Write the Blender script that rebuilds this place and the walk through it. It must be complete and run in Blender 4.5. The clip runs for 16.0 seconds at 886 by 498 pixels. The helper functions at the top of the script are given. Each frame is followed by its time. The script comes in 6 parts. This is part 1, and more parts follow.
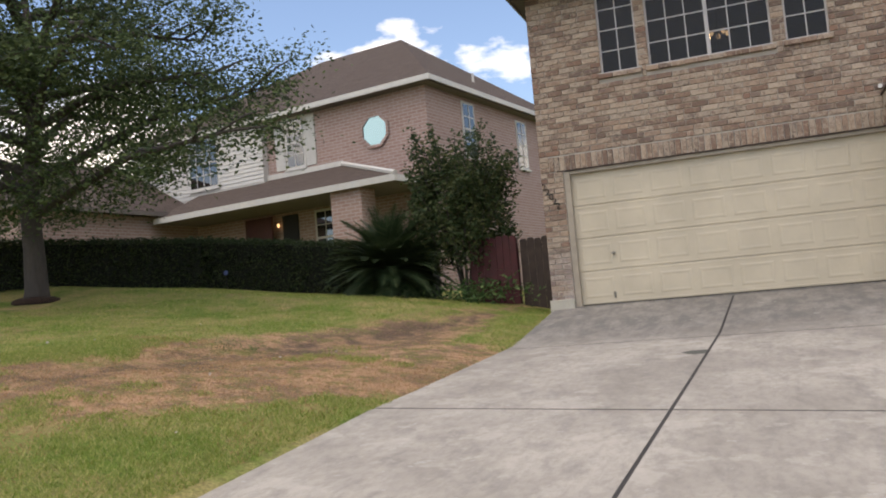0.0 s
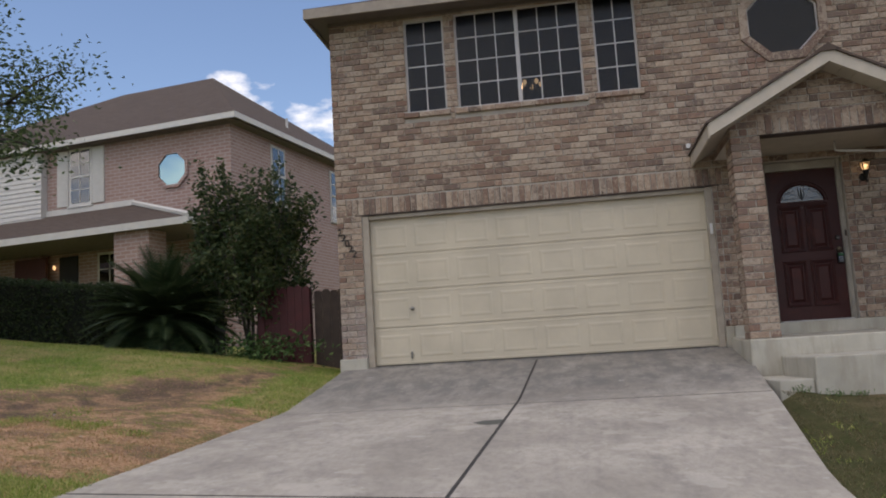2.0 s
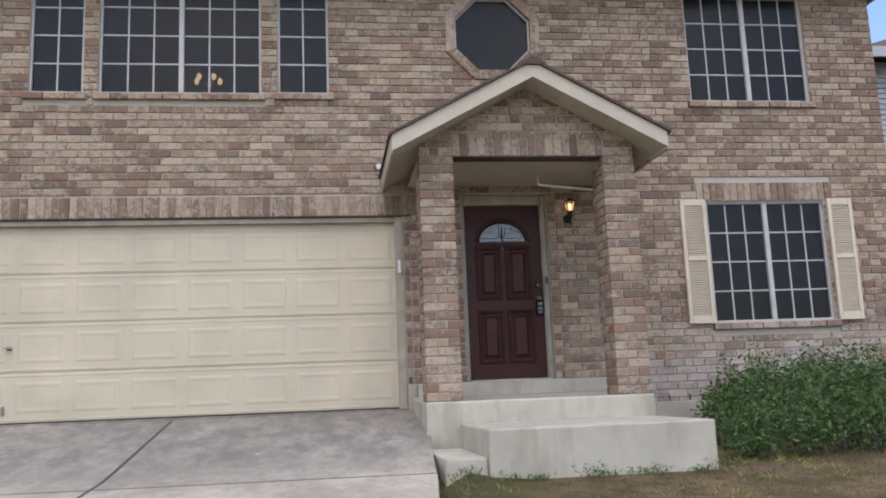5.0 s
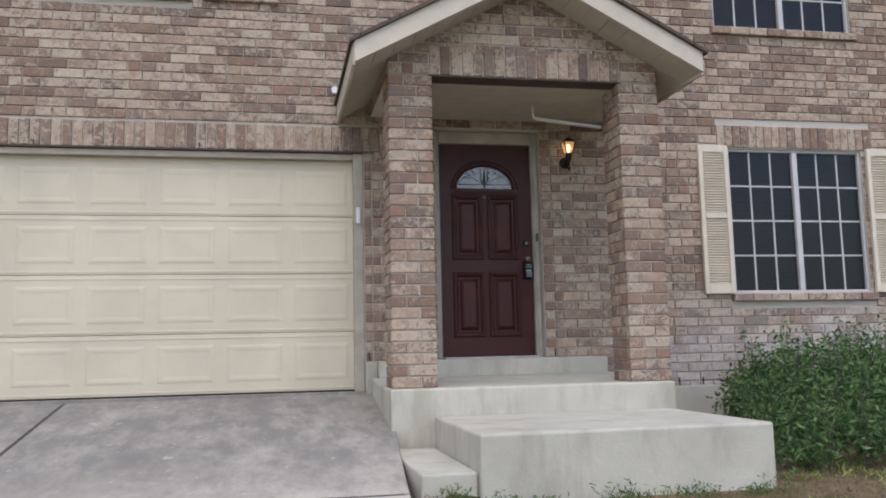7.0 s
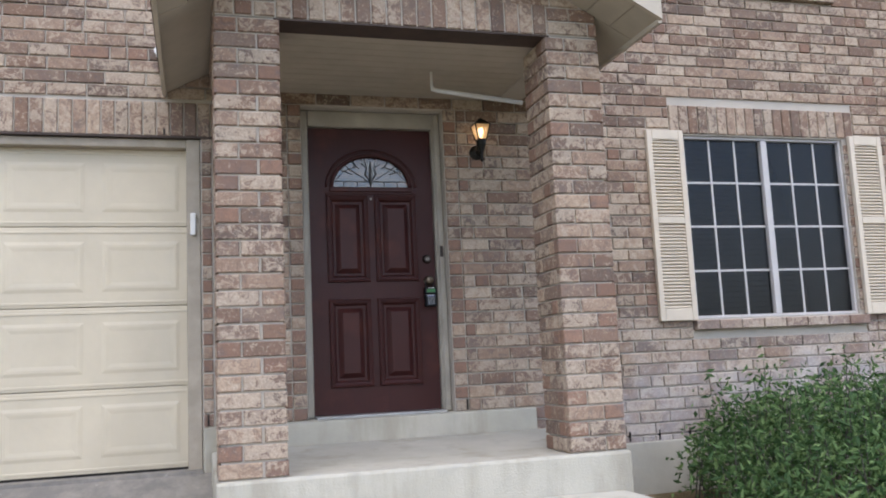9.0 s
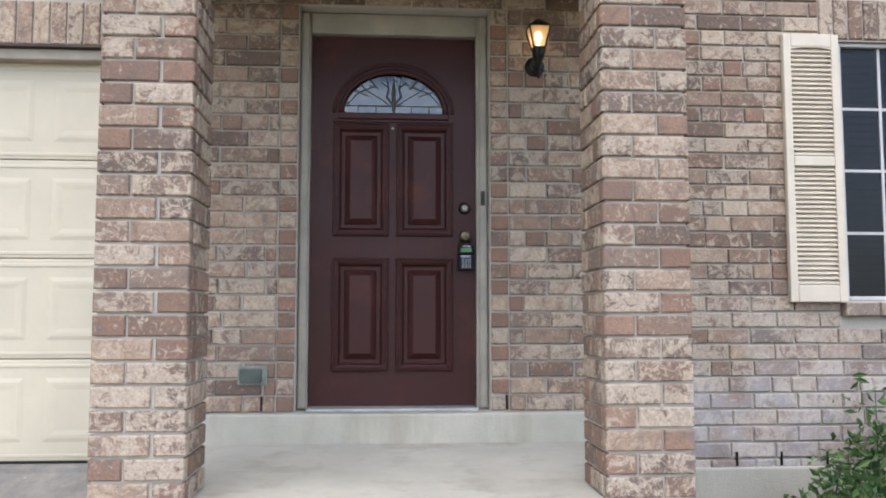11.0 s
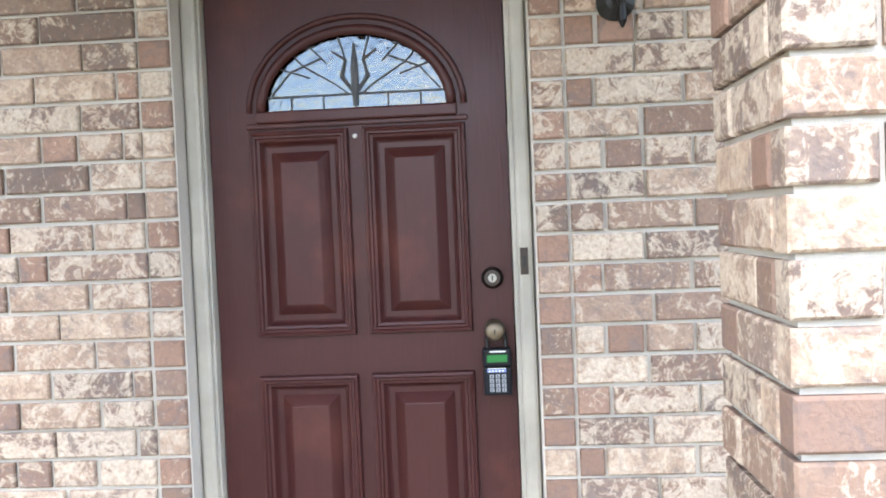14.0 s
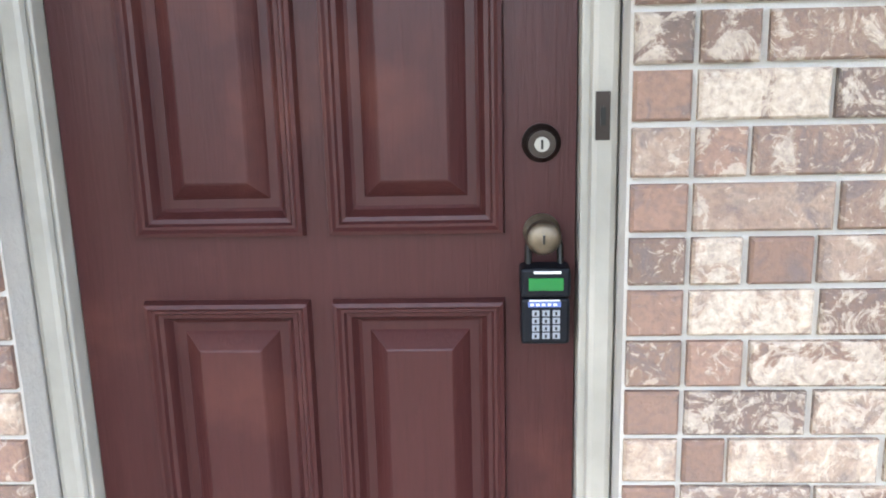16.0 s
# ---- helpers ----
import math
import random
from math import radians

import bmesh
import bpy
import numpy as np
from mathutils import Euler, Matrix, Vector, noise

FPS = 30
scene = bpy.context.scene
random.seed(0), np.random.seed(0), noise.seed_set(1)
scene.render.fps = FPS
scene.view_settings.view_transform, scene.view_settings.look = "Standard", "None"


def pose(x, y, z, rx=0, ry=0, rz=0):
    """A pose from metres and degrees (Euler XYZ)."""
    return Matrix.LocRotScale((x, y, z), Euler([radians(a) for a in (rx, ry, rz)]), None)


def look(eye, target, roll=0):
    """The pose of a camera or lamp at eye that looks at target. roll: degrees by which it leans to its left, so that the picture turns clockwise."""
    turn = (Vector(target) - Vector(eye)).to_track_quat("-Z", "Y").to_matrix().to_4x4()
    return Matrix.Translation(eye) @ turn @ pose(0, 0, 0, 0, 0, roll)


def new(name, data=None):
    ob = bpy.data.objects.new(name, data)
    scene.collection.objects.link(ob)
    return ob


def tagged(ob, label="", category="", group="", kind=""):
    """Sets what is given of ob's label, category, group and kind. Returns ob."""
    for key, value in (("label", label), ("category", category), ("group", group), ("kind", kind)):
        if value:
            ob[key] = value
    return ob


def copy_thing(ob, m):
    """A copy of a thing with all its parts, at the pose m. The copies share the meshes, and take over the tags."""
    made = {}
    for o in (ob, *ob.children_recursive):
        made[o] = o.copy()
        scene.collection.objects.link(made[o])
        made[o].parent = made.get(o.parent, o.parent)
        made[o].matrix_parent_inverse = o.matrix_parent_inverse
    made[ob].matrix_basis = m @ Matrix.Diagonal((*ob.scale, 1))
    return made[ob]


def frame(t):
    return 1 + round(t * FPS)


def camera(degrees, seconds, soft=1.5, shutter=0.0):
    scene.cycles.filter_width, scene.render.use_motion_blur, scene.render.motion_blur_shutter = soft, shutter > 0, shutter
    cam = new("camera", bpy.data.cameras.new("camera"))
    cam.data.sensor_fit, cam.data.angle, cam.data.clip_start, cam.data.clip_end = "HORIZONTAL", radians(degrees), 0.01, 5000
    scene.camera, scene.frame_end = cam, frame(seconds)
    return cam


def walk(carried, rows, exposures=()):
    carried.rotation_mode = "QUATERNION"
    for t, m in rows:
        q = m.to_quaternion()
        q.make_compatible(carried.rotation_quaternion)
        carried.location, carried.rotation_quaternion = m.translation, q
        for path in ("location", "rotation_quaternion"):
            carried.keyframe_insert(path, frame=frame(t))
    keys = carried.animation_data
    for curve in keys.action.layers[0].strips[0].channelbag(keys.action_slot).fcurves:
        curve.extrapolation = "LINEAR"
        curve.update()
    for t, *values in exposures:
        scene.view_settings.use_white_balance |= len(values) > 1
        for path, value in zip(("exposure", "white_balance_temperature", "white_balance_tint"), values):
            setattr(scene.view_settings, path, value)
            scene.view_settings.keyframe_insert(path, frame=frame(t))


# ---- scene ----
cam = camera(54.5, 16.0, 1.9)
PATH = [
    (0, (-0.016, -2.552, 1.471), (-0.72, -0.686, 1.619), -4.9),
    (0.5, (-0.031, -2.068, 1.494), (-0.635, -0.169, 1.653), -3.6),
    (1, (0.07, -1.727, 1.533), (-0.488, 0.186, 1.704), -3.7),
    (1.5, (0.121, -1.404, 1.497), (-0.362, 0.526, 1.702), -4.1),
    (2, (0.031, -0.976, 1.398), (-0.267, 0.984, 1.659), -3.4),
    (2.5, (0.021, -0.568, 1.398), (-0.053, 1.406, 1.71), -1.7),
    (3, (0.348, -0.245, 1.434), (0.402, 1.729, 1.748), -2.1),
    (3.5, (0.605, 0.047, 1.436), (0.772, 2.014, 1.759), -2.4),
    (4, (0.838, 0.468, 1.399), (1.114, 2.422, 1.728), -3.0),
    (4.2, (0.939, 0.658, 1.408), (1.211, 2.61, 1.746), -2.8),
    (6.5, (1.16, 2.74, 1.735), (1.469, 4.697, 2.006), -0.7),
    (7, (1.163, 3.27, 1.737), (1.549, 5.218, 1.972), -1.3),
    (7.5, (1.274, 3.784, 1.826), (1.769, 5.708, 2.056), -1.9),
    (8, (1.489, 4.252, 1.907), (2.073, 6.151, 2.136), -2.3),
    (8.5, (1.71, 4.675, 1.938), (2.312, 6.567, 2.184), -1.6),
    (8.7, (1.801, 4.91, 1.97), (2.389, 6.804, 2.234), -2.1),
    (10.8, (3.02, 6.43, 2.102), (3.205, 8.412, 2.295), -0.1),
    (11, (3.122, 6.55, 2.143), (3.266, 8.538, 2.307), 0.0),
    (11.5, (3.277, 6.952, 2.126), (3.333, 8.948, 2.246), 0.2),
    (12, (3.374, 7.442, 2.256), (3.395, 9.438, 2.38), 0.4),
    (12.5, (3.471, 7.919, 2.321), (3.427, 9.914, 2.453), 0.0),
    (13, (3.462, 8.206, 2.376), (3.394, 10.204, 2.454), -0.9),
    (13.5, (3.602, 8.597, 2.651), (3.49, 10.591, 2.761), -3.9),
    (14, (3.616, 8.702, 2.937), (3.482, 10.697, 2.877), -2.4),
    (14.5, (3.614, 8.831, 2.929), (3.443, 10.814, 2.731), 1.0),
    (15, (3.569, 9.189, 2.89), (3.38, 11.165, 2.647), 0.3),
    (15.5, (3.51, 9.492, 2.945), (3.398, 11.456, 2.585), 0.4),
    (16, (3.488, 9.816, 2.937), (3.389, 11.759, 2.473), -1.4),
]
walk(cam, [(t, look(eye, target, roll)) for t, eye, target, roll in PATH],
     exposures=[(0.0, 0.46, 6950, 15), (0.5, 0.32, 6800, 13.5), (1.0, 0.34, 6750, 13.5), (2.0, 0.04, 6600, 15.5), (2.7, 0.08, 6700, 16), (3.5, 0.62, 6550, 16), (6.5, 0.82, 6250, 14.5), (8.5, 1.04, 6100, 14.5), (11.0, 1.42, 6100, 12), (12.5, 1.88, 6000, 9.5), (13.2, 2.46, 6000, 9.5), (13.8, 2.78, 6000, 10), (14.5, 2.84, 6000, 10.5), (15.0, 2.28, 5950, 9.5), (15.5, 2.92, 5850, 8.5), (16.0, 2.95, 5900, 9.5)])

# ---- world and light ----
SUN_EL, SUN_AZ = radians(63), radians(197)   # a veiled sun behind the walker's back, among broken cloud
world = bpy.data.worlds.new("world")
scene.world = world
world.use_nodes = True
wt = world.node_tree
bg = wt.nodes["Background"]
sky = wt.nodes.new("ShaderNodeTexSky")
sky.sky_type, sky.sun_disc, sky.sun_elevation, sky.sun_rotation = "NISHITA", False, SUN_EL, SUN_AZ
sky.dust_density, sky.ozone_density = 0.9, 2.2
# cumulus clouds: noise over the sky's directions
wco = wt.nodes.new("ShaderNodeTexCoord")
wmap = wt.nodes.new("ShaderNodeMapping")
wmap.inputs["Scale"].default_value = (1.0, 1.0, 2.1)
wmap.inputs["Location"].default_value = (0.69, 0.163, 0.016)
wno = wt.nodes.new("ShaderNodeTexNoise")
wno.inputs["Scale"].default_value, wno.inputs["Detail"].default_value, wno.inputs["Roughness"].default_value = 3.6, 7.0, 0.55
wra = wt.nodes.new("ShaderNodeValToRGB")
wra.color_ramp.elements[0].position, wra.color_ramp.elements[1].position = 0.50, 0.58
wmx = wt.nodes.new("ShaderNodeMix")
wmx.data_type = "RGBA"
wmx.inputs[7].default_value = (10.2, 9.7, 8.9, 1)
wt.links.new(wco.outputs["Generated"], wmap.inputs[0])
wt.links.new(wmap.outputs[0], wno.inputs["Vector"])
wt.links.new(wno.outputs[0], wra.inputs[0])
wt.links.new(wra.outputs[0], wmx.inputs[0])
wt.links.new(sky.outputs[0], wmx.inputs[6])
wt.links.new(wmx.outputs[2], bg.inputs[0])
bg.inputs[1].default_value = 0.16
sun = new("sun", bpy.data.lights.new("sun", "SUN"))
sun.data.energy, sun.data.angle, sun.data.color = 0.7, radians(42), (1.0, 0.93, 0.84)
sd = Vector((math.sin(SUN_AZ) * math.cos(SUN_EL), math.cos(SUN_AZ) * math.cos(SUN_EL), math.sin(SUN_EL)))
sun.matrix_world = look(tuple(sd * 60), (0, 0, 0))


# ---- geometry helpers ----
class Geo:
    """Collects faces for one mesh."""

    def __init__(self):
        self.v, self.f = [], []

    def poly(self, pts):
        n = len(self.v)
        self.v += [tuple(p) for p in pts]
        self.f.append(tuple(range(n, n + len(pts))))
        return self

    def box(self, x0, x1, y0, y1, z0, z1):
        n = len(self.v)
        self.v += [(x, y, z) for z in (z0, z1) for y in (y0, y1) for x in (x0, x1)]
        for q in ((0, 2, 3, 1), (4, 5, 7, 6), (0, 1, 5, 4), (2, 6, 7, 3), (0, 4, 6, 2), (1, 3, 7, 5)):
            self.f.append(tuple(n + i for i in q))
        return self

    def brick(self, x0, x1, z0, z1, y, d, c=0.006, axis="y", side=-1):
        """A brick with a chamfered face. axis: which way it faces; side: towards minus or plus; y: the plane of its face."""
        n = len(self.v)
        b = y - side * d
        m = y - side * c
        ring = ((x0, z0), (x1, z0), (x1, z1), (x0, z1))
        inner = ((x0 + c, z0 + c), (x1 - c, z0 + c), (x1 - c, z1 - c), (x0 + c, z1 - c))
        for pts, q in ((ring, b), (ring, m), (inner, y)):
            for a, z in pts:
                self.v.append((a, q, z) if axis == "y" else (q, a, z))
        flip = (side < 0) == (axis == "y")
        for k in range(2):
            for i in range(4):
                j = (i + 1) % 4
                q = (n + 4 * k + i, n + 4 * k + j, n + 4 * k + 4 + j, n + 4 * k + 4 + i)
                self.f.append(q if flip else q[::-1])
        q = (n + 8, n + 9, n + 10, n + 11)
        self.f.append(q if flip else q[::-1])
        return self

    def prism(self, pts, axis, a, b):
        """A polygon of two coordinates, extruded along an axis from a to b."""
        n, k = len(self.v), len(pts)
        for q in (a, b):
            for u, w in pts:
                self.v.append({"x": (q, u, w), "y": (u, q, w), "z": (u, w, q)}[axis])
        self.f.append(tuple(range(n + k - 1, n - 1, -1)))
        self.f.append(tuple(range(n + k, n + 2 * k)))
        for i in range(k):
            j = (i + 1) % k
            self.f.append((n + i, n + j, n + k + j, n + k + i))
        return self

    def tube(self, path, radii, sides=8):
        """A round tube along points, with a radius at each."""
        path = [Vector(p) for p in path]
        n, k = len(self.v), sides
        if not hasattr(radii, "__len__"):
            radii = [radii] * len(path)
        side = None
        for i, p in enumerate(path):
            d = (path[min(i + 1, len(path) - 1)] - path[max(i - 1, 0)]).normalized()
            if side is None:
                side = d.orthogonal().normalized()
            side = (side - d * side.dot(d)).normalized()
            up = d.cross(side)
            for s in range(k):
                a = 2 * math.pi * s / k
                self.v.append(tuple(p + (side * math.cos(a) + up * math.sin(a)) * radii[i]))
        for i in range(len(path) - 1):
            for s in range(k):
                t = (s + 1) % k
                self.f.append((n + i * k + s, n + i * k + t, n + (i + 1) * k + t, n + (i + 1) * k + s))
        self.f.append(tuple(n + s for s in range(k - 1, -1, -1)))
        self.f.append(tuple(n + (len(path) - 1) * k + s for s in range(k)))
        return self

    def lathe(self, profile, centre, axis="z", sides=20):
        """A profile of (radius, along) turned about an axis through centre."""
        n, k, c = len(self.v), sides, centre
        for r, h in profile:
            for s in range(k):
                a = 2 * math.pi * s / k
                u, w = r * math.cos(a), r * math.sin(a)
                self.v.append({"z": (c[0] + u, c[1] + w, c[2] + h), "y": (c[0] + u, c[1] + h, c[2] + w), "x": (c[0] + h, c[1] + u, c[2] + w)}[axis])
        for i in range(len(profile) - 1):
            for s in range(k):
                t = (s + 1) % k
                self.f.append((n + i * k + s, n + i * k + t, n + (i + 1) * k + t, n + (i + 1) * k + s))
        self.f.append(tuple(n + s for s in range(k - 1, -1, -1)))
        self.f.append(tuple(n + (len(profile) - 1) * k + s for s in range(k)))
        return self

    def mesh(self, name):
        me = bpy.data.meshes.new(name)
        me.from_pydata(self.v, [], self.f)
        bm = bmesh.new()
        bm.from_mesh(me)
        if len(bm.faces) < 20000:
            bmesh.ops.recalc_face_normals(bm, faces=bm.faces)
        bm.to_mesh(me)
        bm.free()
        return me


def part(name, geo, material, parent=None, label="", bevel=0.0, smooth=False):
    """Links geometry as one mesh object, under a thing or a part where one is given."""
    ob = new(name, geo.mesh(name))
    ob.data.materials.append(material)
    if smooth:
        ob.data.polygons.foreach_set("use_smooth", [True] * len(ob.data.polygons))
    if parent is not None:
        ob.parent = parent
        ob.matrix_parent_inverse = pose(*parent.get("built_at", parent.matrix_basis.translation)).inverted() if parent.parent is None else Matrix.Identity(4)
    if bevel:
        mod = ob.modifiers.new("bevel", "BEVEL")
        mod.width, mod.segments, mod.limit_method = bevel, 2, "ANGLE"
    if label:
        ob["label"] = label
    return ob


def thing(name, at, label, category, group="", kind=""):
    """An Empty at a thing's base, which parents its parts."""
    ob = new(name)
    ob.empty_display_size = 0.1
    ob.matrix_basis = pose(*at)
    return tagged(ob, label, category, group, kind)


def scatter(name, material, corners, faces, label="", category="", parent=None, kind="stuff"):
    """One mesh out of numpy arrays of corners and faces."""
    me = bpy.data.meshes.new(name)
    me.from_pydata(corners.tolist(), [], faces.tolist())
    me.materials.append(material)
    ob = new(name, me)
    if parent is not None:
        ob.parent = parent
        ob.matrix_parent_inverse = parent.matrix_basis.inverted()
    return tagged(ob, label, category, "", kind)


# ---- materials ----
class Mat:
    def __init__(self, name):
        self.m = bpy.data.materials.new(name)
        self.m.use_nodes = True
        self.t = self.m.node_tree
        self.b = self.t.nodes["Principled BSDF"]

    def node(self, kind, **inputs):
        n = self.t.nodes.new("ShaderNode" + kind)
        for k, v in inputs.items():
            key = int(k[1:]) if k[0] == "i" and k[1:].isdigit() else k.replace("_", " ")
            if hasattr(v, "is_output"):
                self.t.links.new(v, n.inputs[key])
            else:
                n.inputs[key].default_value = v
        return n

    def link(self, a, b):
        self.t.links.new(a, b)

    def noise(self, scale, detail=4.0, rough=0.6, vec=None, distort=0.0):
        n = self.node("TexNoise", Scale=scale, Detail=detail, Roughness=rough, Distortion=distort)
        self.link(vec if vec is not None else self.coords(), n.inputs["Vector"])
        return n.outputs[0]

    def coords(self):
        return self.node("NewGeometry").outputs["Position"]

    def ramp(self, fac, stops, constant=False):
        n = self.t.nodes.new("ShaderNodeValToRGB")
        e = n.color_ramp.elements
        while len(e) < len(stops):
            e.new(0.5)
        for i, (p, c) in enumerate(stops):
            e[i].position, e[i].color = p, (*c, 1) if len(c) == 3 else c
        if constant:
            n.color_ramp.interpolation = "CONSTANT"
        self.link(fac, n.inputs[0])
        return n.outputs[0]

    def mix(self, fac, a, b, kind="MIX"):
        n = self.t.nodes.new("ShaderNodeMix")
        n.data_type, n.blend_type = "RGBA", kind
        for k, v in ((0, fac), (6, a), (7, b)):
            if hasattr(v, "is_output"):
                self.link(v, n.inputs[k])
            else:
                n.inputs[k].default_value = (*v, 1) if hasattr(v, "__len__") and len(v) == 3 else v
        return n.outputs[2]

    def math(self, op, a, b=0.0):
        n = self.t.nodes.new("ShaderNodeMath")
        n.operation = op
        for k, v in ((0, a), (1, b)):
            if hasattr(v, "is_output"):
                self.link(v, n.inputs[k])
            else:
                n.inputs[k].default_value = v
        return n.outputs[0]

    def done(self, colour, rough=0.8, bump=None, height=0.01, metal=0.0, spec=None):
        for key, v in (("Base Color", colour), ("Roughness", rough), ("Metallic", metal)):
            if hasattr(v, "is_output"):
                self.link(v, self.b.inputs[key])
            else:
                self.b.inputs[key].default_value = (*v, 1) if hasattr(v, "__len__") else v
        if spec is not None:
            self.b.inputs["Specular IOR Level"].default_value = spec
        if bump is not None:
            n = self.node("Bump", Distance=height, Strength=1.0)
            self.link(bump, n.inputs["Height"])
            self.link(n.outputs[0], self.b.inputs["Normal"])
        return self.m


def paint(name, colour, rough=0.5, dirt=0.15, scale=6.0, metal=0.0, bump=0.0008):
    """Painted or plain surface with faint blotches and grain."""
    m = Mat(name)
    n1, n2 = m.noise(scale), m.noise(scale * 14, 3)
    dark = tuple(c * (1 - dirt * 1.6) for c in colour)
    c = m.mix(m.ramp(n1, [(0.35, (0, 0, 0)), (0.75, (1, 1, 1))]), dark, colour)
    c = m.mix(m.math("MULTIPLY", n2, 0.25), c, tuple(x * 0.72 for x in colour))
    return m.done(c, rough, n2, bump, metal)


def brick_material(name, per_object, tones, smear=(0.53, 0.44, 0.34), pale=0.0):
    m = Mat(name)
    rnd = m.node("ObjectInfo").outputs["Random"] if per_object else m.node("NewGeometry").outputs["Random Per Island"]
    off = m.node("CombineXYZ", X=m.math("MULTIPLY", rnd, 37.0), Y=m.math("MULTIPLY", rnd, 71.0), Z=m.math("MULTIPLY", rnd, 13.0)).outputs[0]
    add = m.t.nodes.new("ShaderNodeVectorMath")
    m.link(m.coords(), add.inputs[0]), m.link(off, add.inputs[1])
    pos = add.outputs[0]
    base = m.ramp(rnd, tones, True)
    blot = m.noise(15.0, 5, 0.66, pos, 0.9)
    swirl = m.noise(24.0, 5, 0.62, pos, 2.4)
    fine = m.noise(85.0, 4, 0.6, pos)
    # two clays in one brick
    base = m.mix(m.ramp(m.noise(17.0, 4, 0.6, pos, 1.0), [(0.40, (0, 0, 0)), (0.60, (1, 1, 1))]), base, m.mix(0.55, base, (0.20, 0.125, 0.09)))
    base = m.mix(m.math("MULTIPLY", m.ramp(blot, [(0.34, (1, 1, 1)), (0.46, (0, 0, 0))]), 0.6), base, (0.13, 0.105, 0.097))
    # pale slip in swirls with a hard edge, on some bricks more than on others
    lift = m.math("MULTIPLY", m.math("FRACT", m.math("MULTIPLY", rnd, 17.3)), 0.20)
    lift = m.math("ADD", lift, pale - 0.005)
    mask = m.ramp(m.math("ADD", blot, lift), [(0.60, (0, 0, 0)), (0.66, (1, 1, 1))])
    flecks = m.ramp(m.math("ADD", swirl, m.math("MULTIPLY", lift, 0.6)), [(0.60, (0, 0, 0)), (0.65, (1, 1, 1))])
    c = m.mix(m.math("MULTIPLY", mask, 0.64), base, m.mix(swirl, smear, tuple(x * 0.72 for x in smear)))
    c = m.mix(m.math("MULTIPLY", flecks, 0.42), c, smear)
    c = m.mix(m.math("MULTIPLY", m.ramp(fine, [(0.35, (1, 1, 1)), (0.55, (0, 0, 0))]), 0.35), c, (0.11, 0.085, 0.075))
    # lime bloom on the low bricks east of the porch and at the west corner
    sep = m.node("SeparateXYZ")
    m.link(m.coords(), sep.inputs[0])
    low = m.node("MapRange", From_Min=2.35, From_Max=1.75)
    m.link(sep.outputs[2], low.inputs[0])
    east = m.node("MapRange", From_Min=4.3, From_Max=4.6)
    m.link(sep.outputs[0], east.inputs[0])
    west = m.node("MapRange", From_Min=-2.9, From_Max=-3.05)
    m.link(sep.outputs[0], west.inputs[0])
    bloom = m.math("MULTIPLY", low.outputs[0], m.math("ADD", east.outputs[0], west.outputs[0]))
    bloom = m.math("MULTIPLY", bloom, m.ramp(m.noise(1.7, 4), [(0.36, (0, 0, 0)), (0.62, (1, 1, 1))]))
    c = m.mix(m.math("MULTIPLY", bloom, 0.6), c, (0.50, 0.49, 0.50))
    return m.done(c, 0.9, m.math("ADD", m.math("MULTIPLY", blot, 0.7), m.math("MULTIPLY", fine, 0.6)), 0.006, spec=0.25)


TONES = [(0.0, (0.165, 0.110, 0.081)), (0.12, (0.221, 0.150, 0.110)), (0.28, (0.296, 0.211, 0.154)), (0.42, (0.143, 0.105, 0.083)), (0.52, (0.209, 0.155, 0.121)),
         (0.64, (0.338, 0.247, 0.180)), (0.76, (0.200, 0.127, 0.088)), (0.86, (0.412, 0.312, 0.227)), (0.95, (0.124, 0.091, 0.072))]
HEADS = [(0.0, (0.245, 0.148, 0.105)), (0.3, (0.205, 0.125, 0.09)), (0.6, (0.27, 0.168, 0.12)), (0.85, (0.195, 0.128, 0.098))]
HEAD_BRICK = brick_material("plain_header_brick", False, HEADS, pale=-0.12)
HEAD_ONE = brick_material("plain_header_brick_single", True, HEADS, pale=-0.12)
BRICK = brick_material("tumbled_brick", False, TONES)
BRICK_ONE = brick_material("tumbled_brick_single", True, TONES)


def mortar_material():
    m = Mat("mortar")
    n = m.noise(60, 5)
    return m.done(m.mix(m.noise(3.0), (0.36, 0.325, 0.28), (0.49, 0.45, 0.39)), 0.95, n, 0.004)


MORTAR = mortar_material()




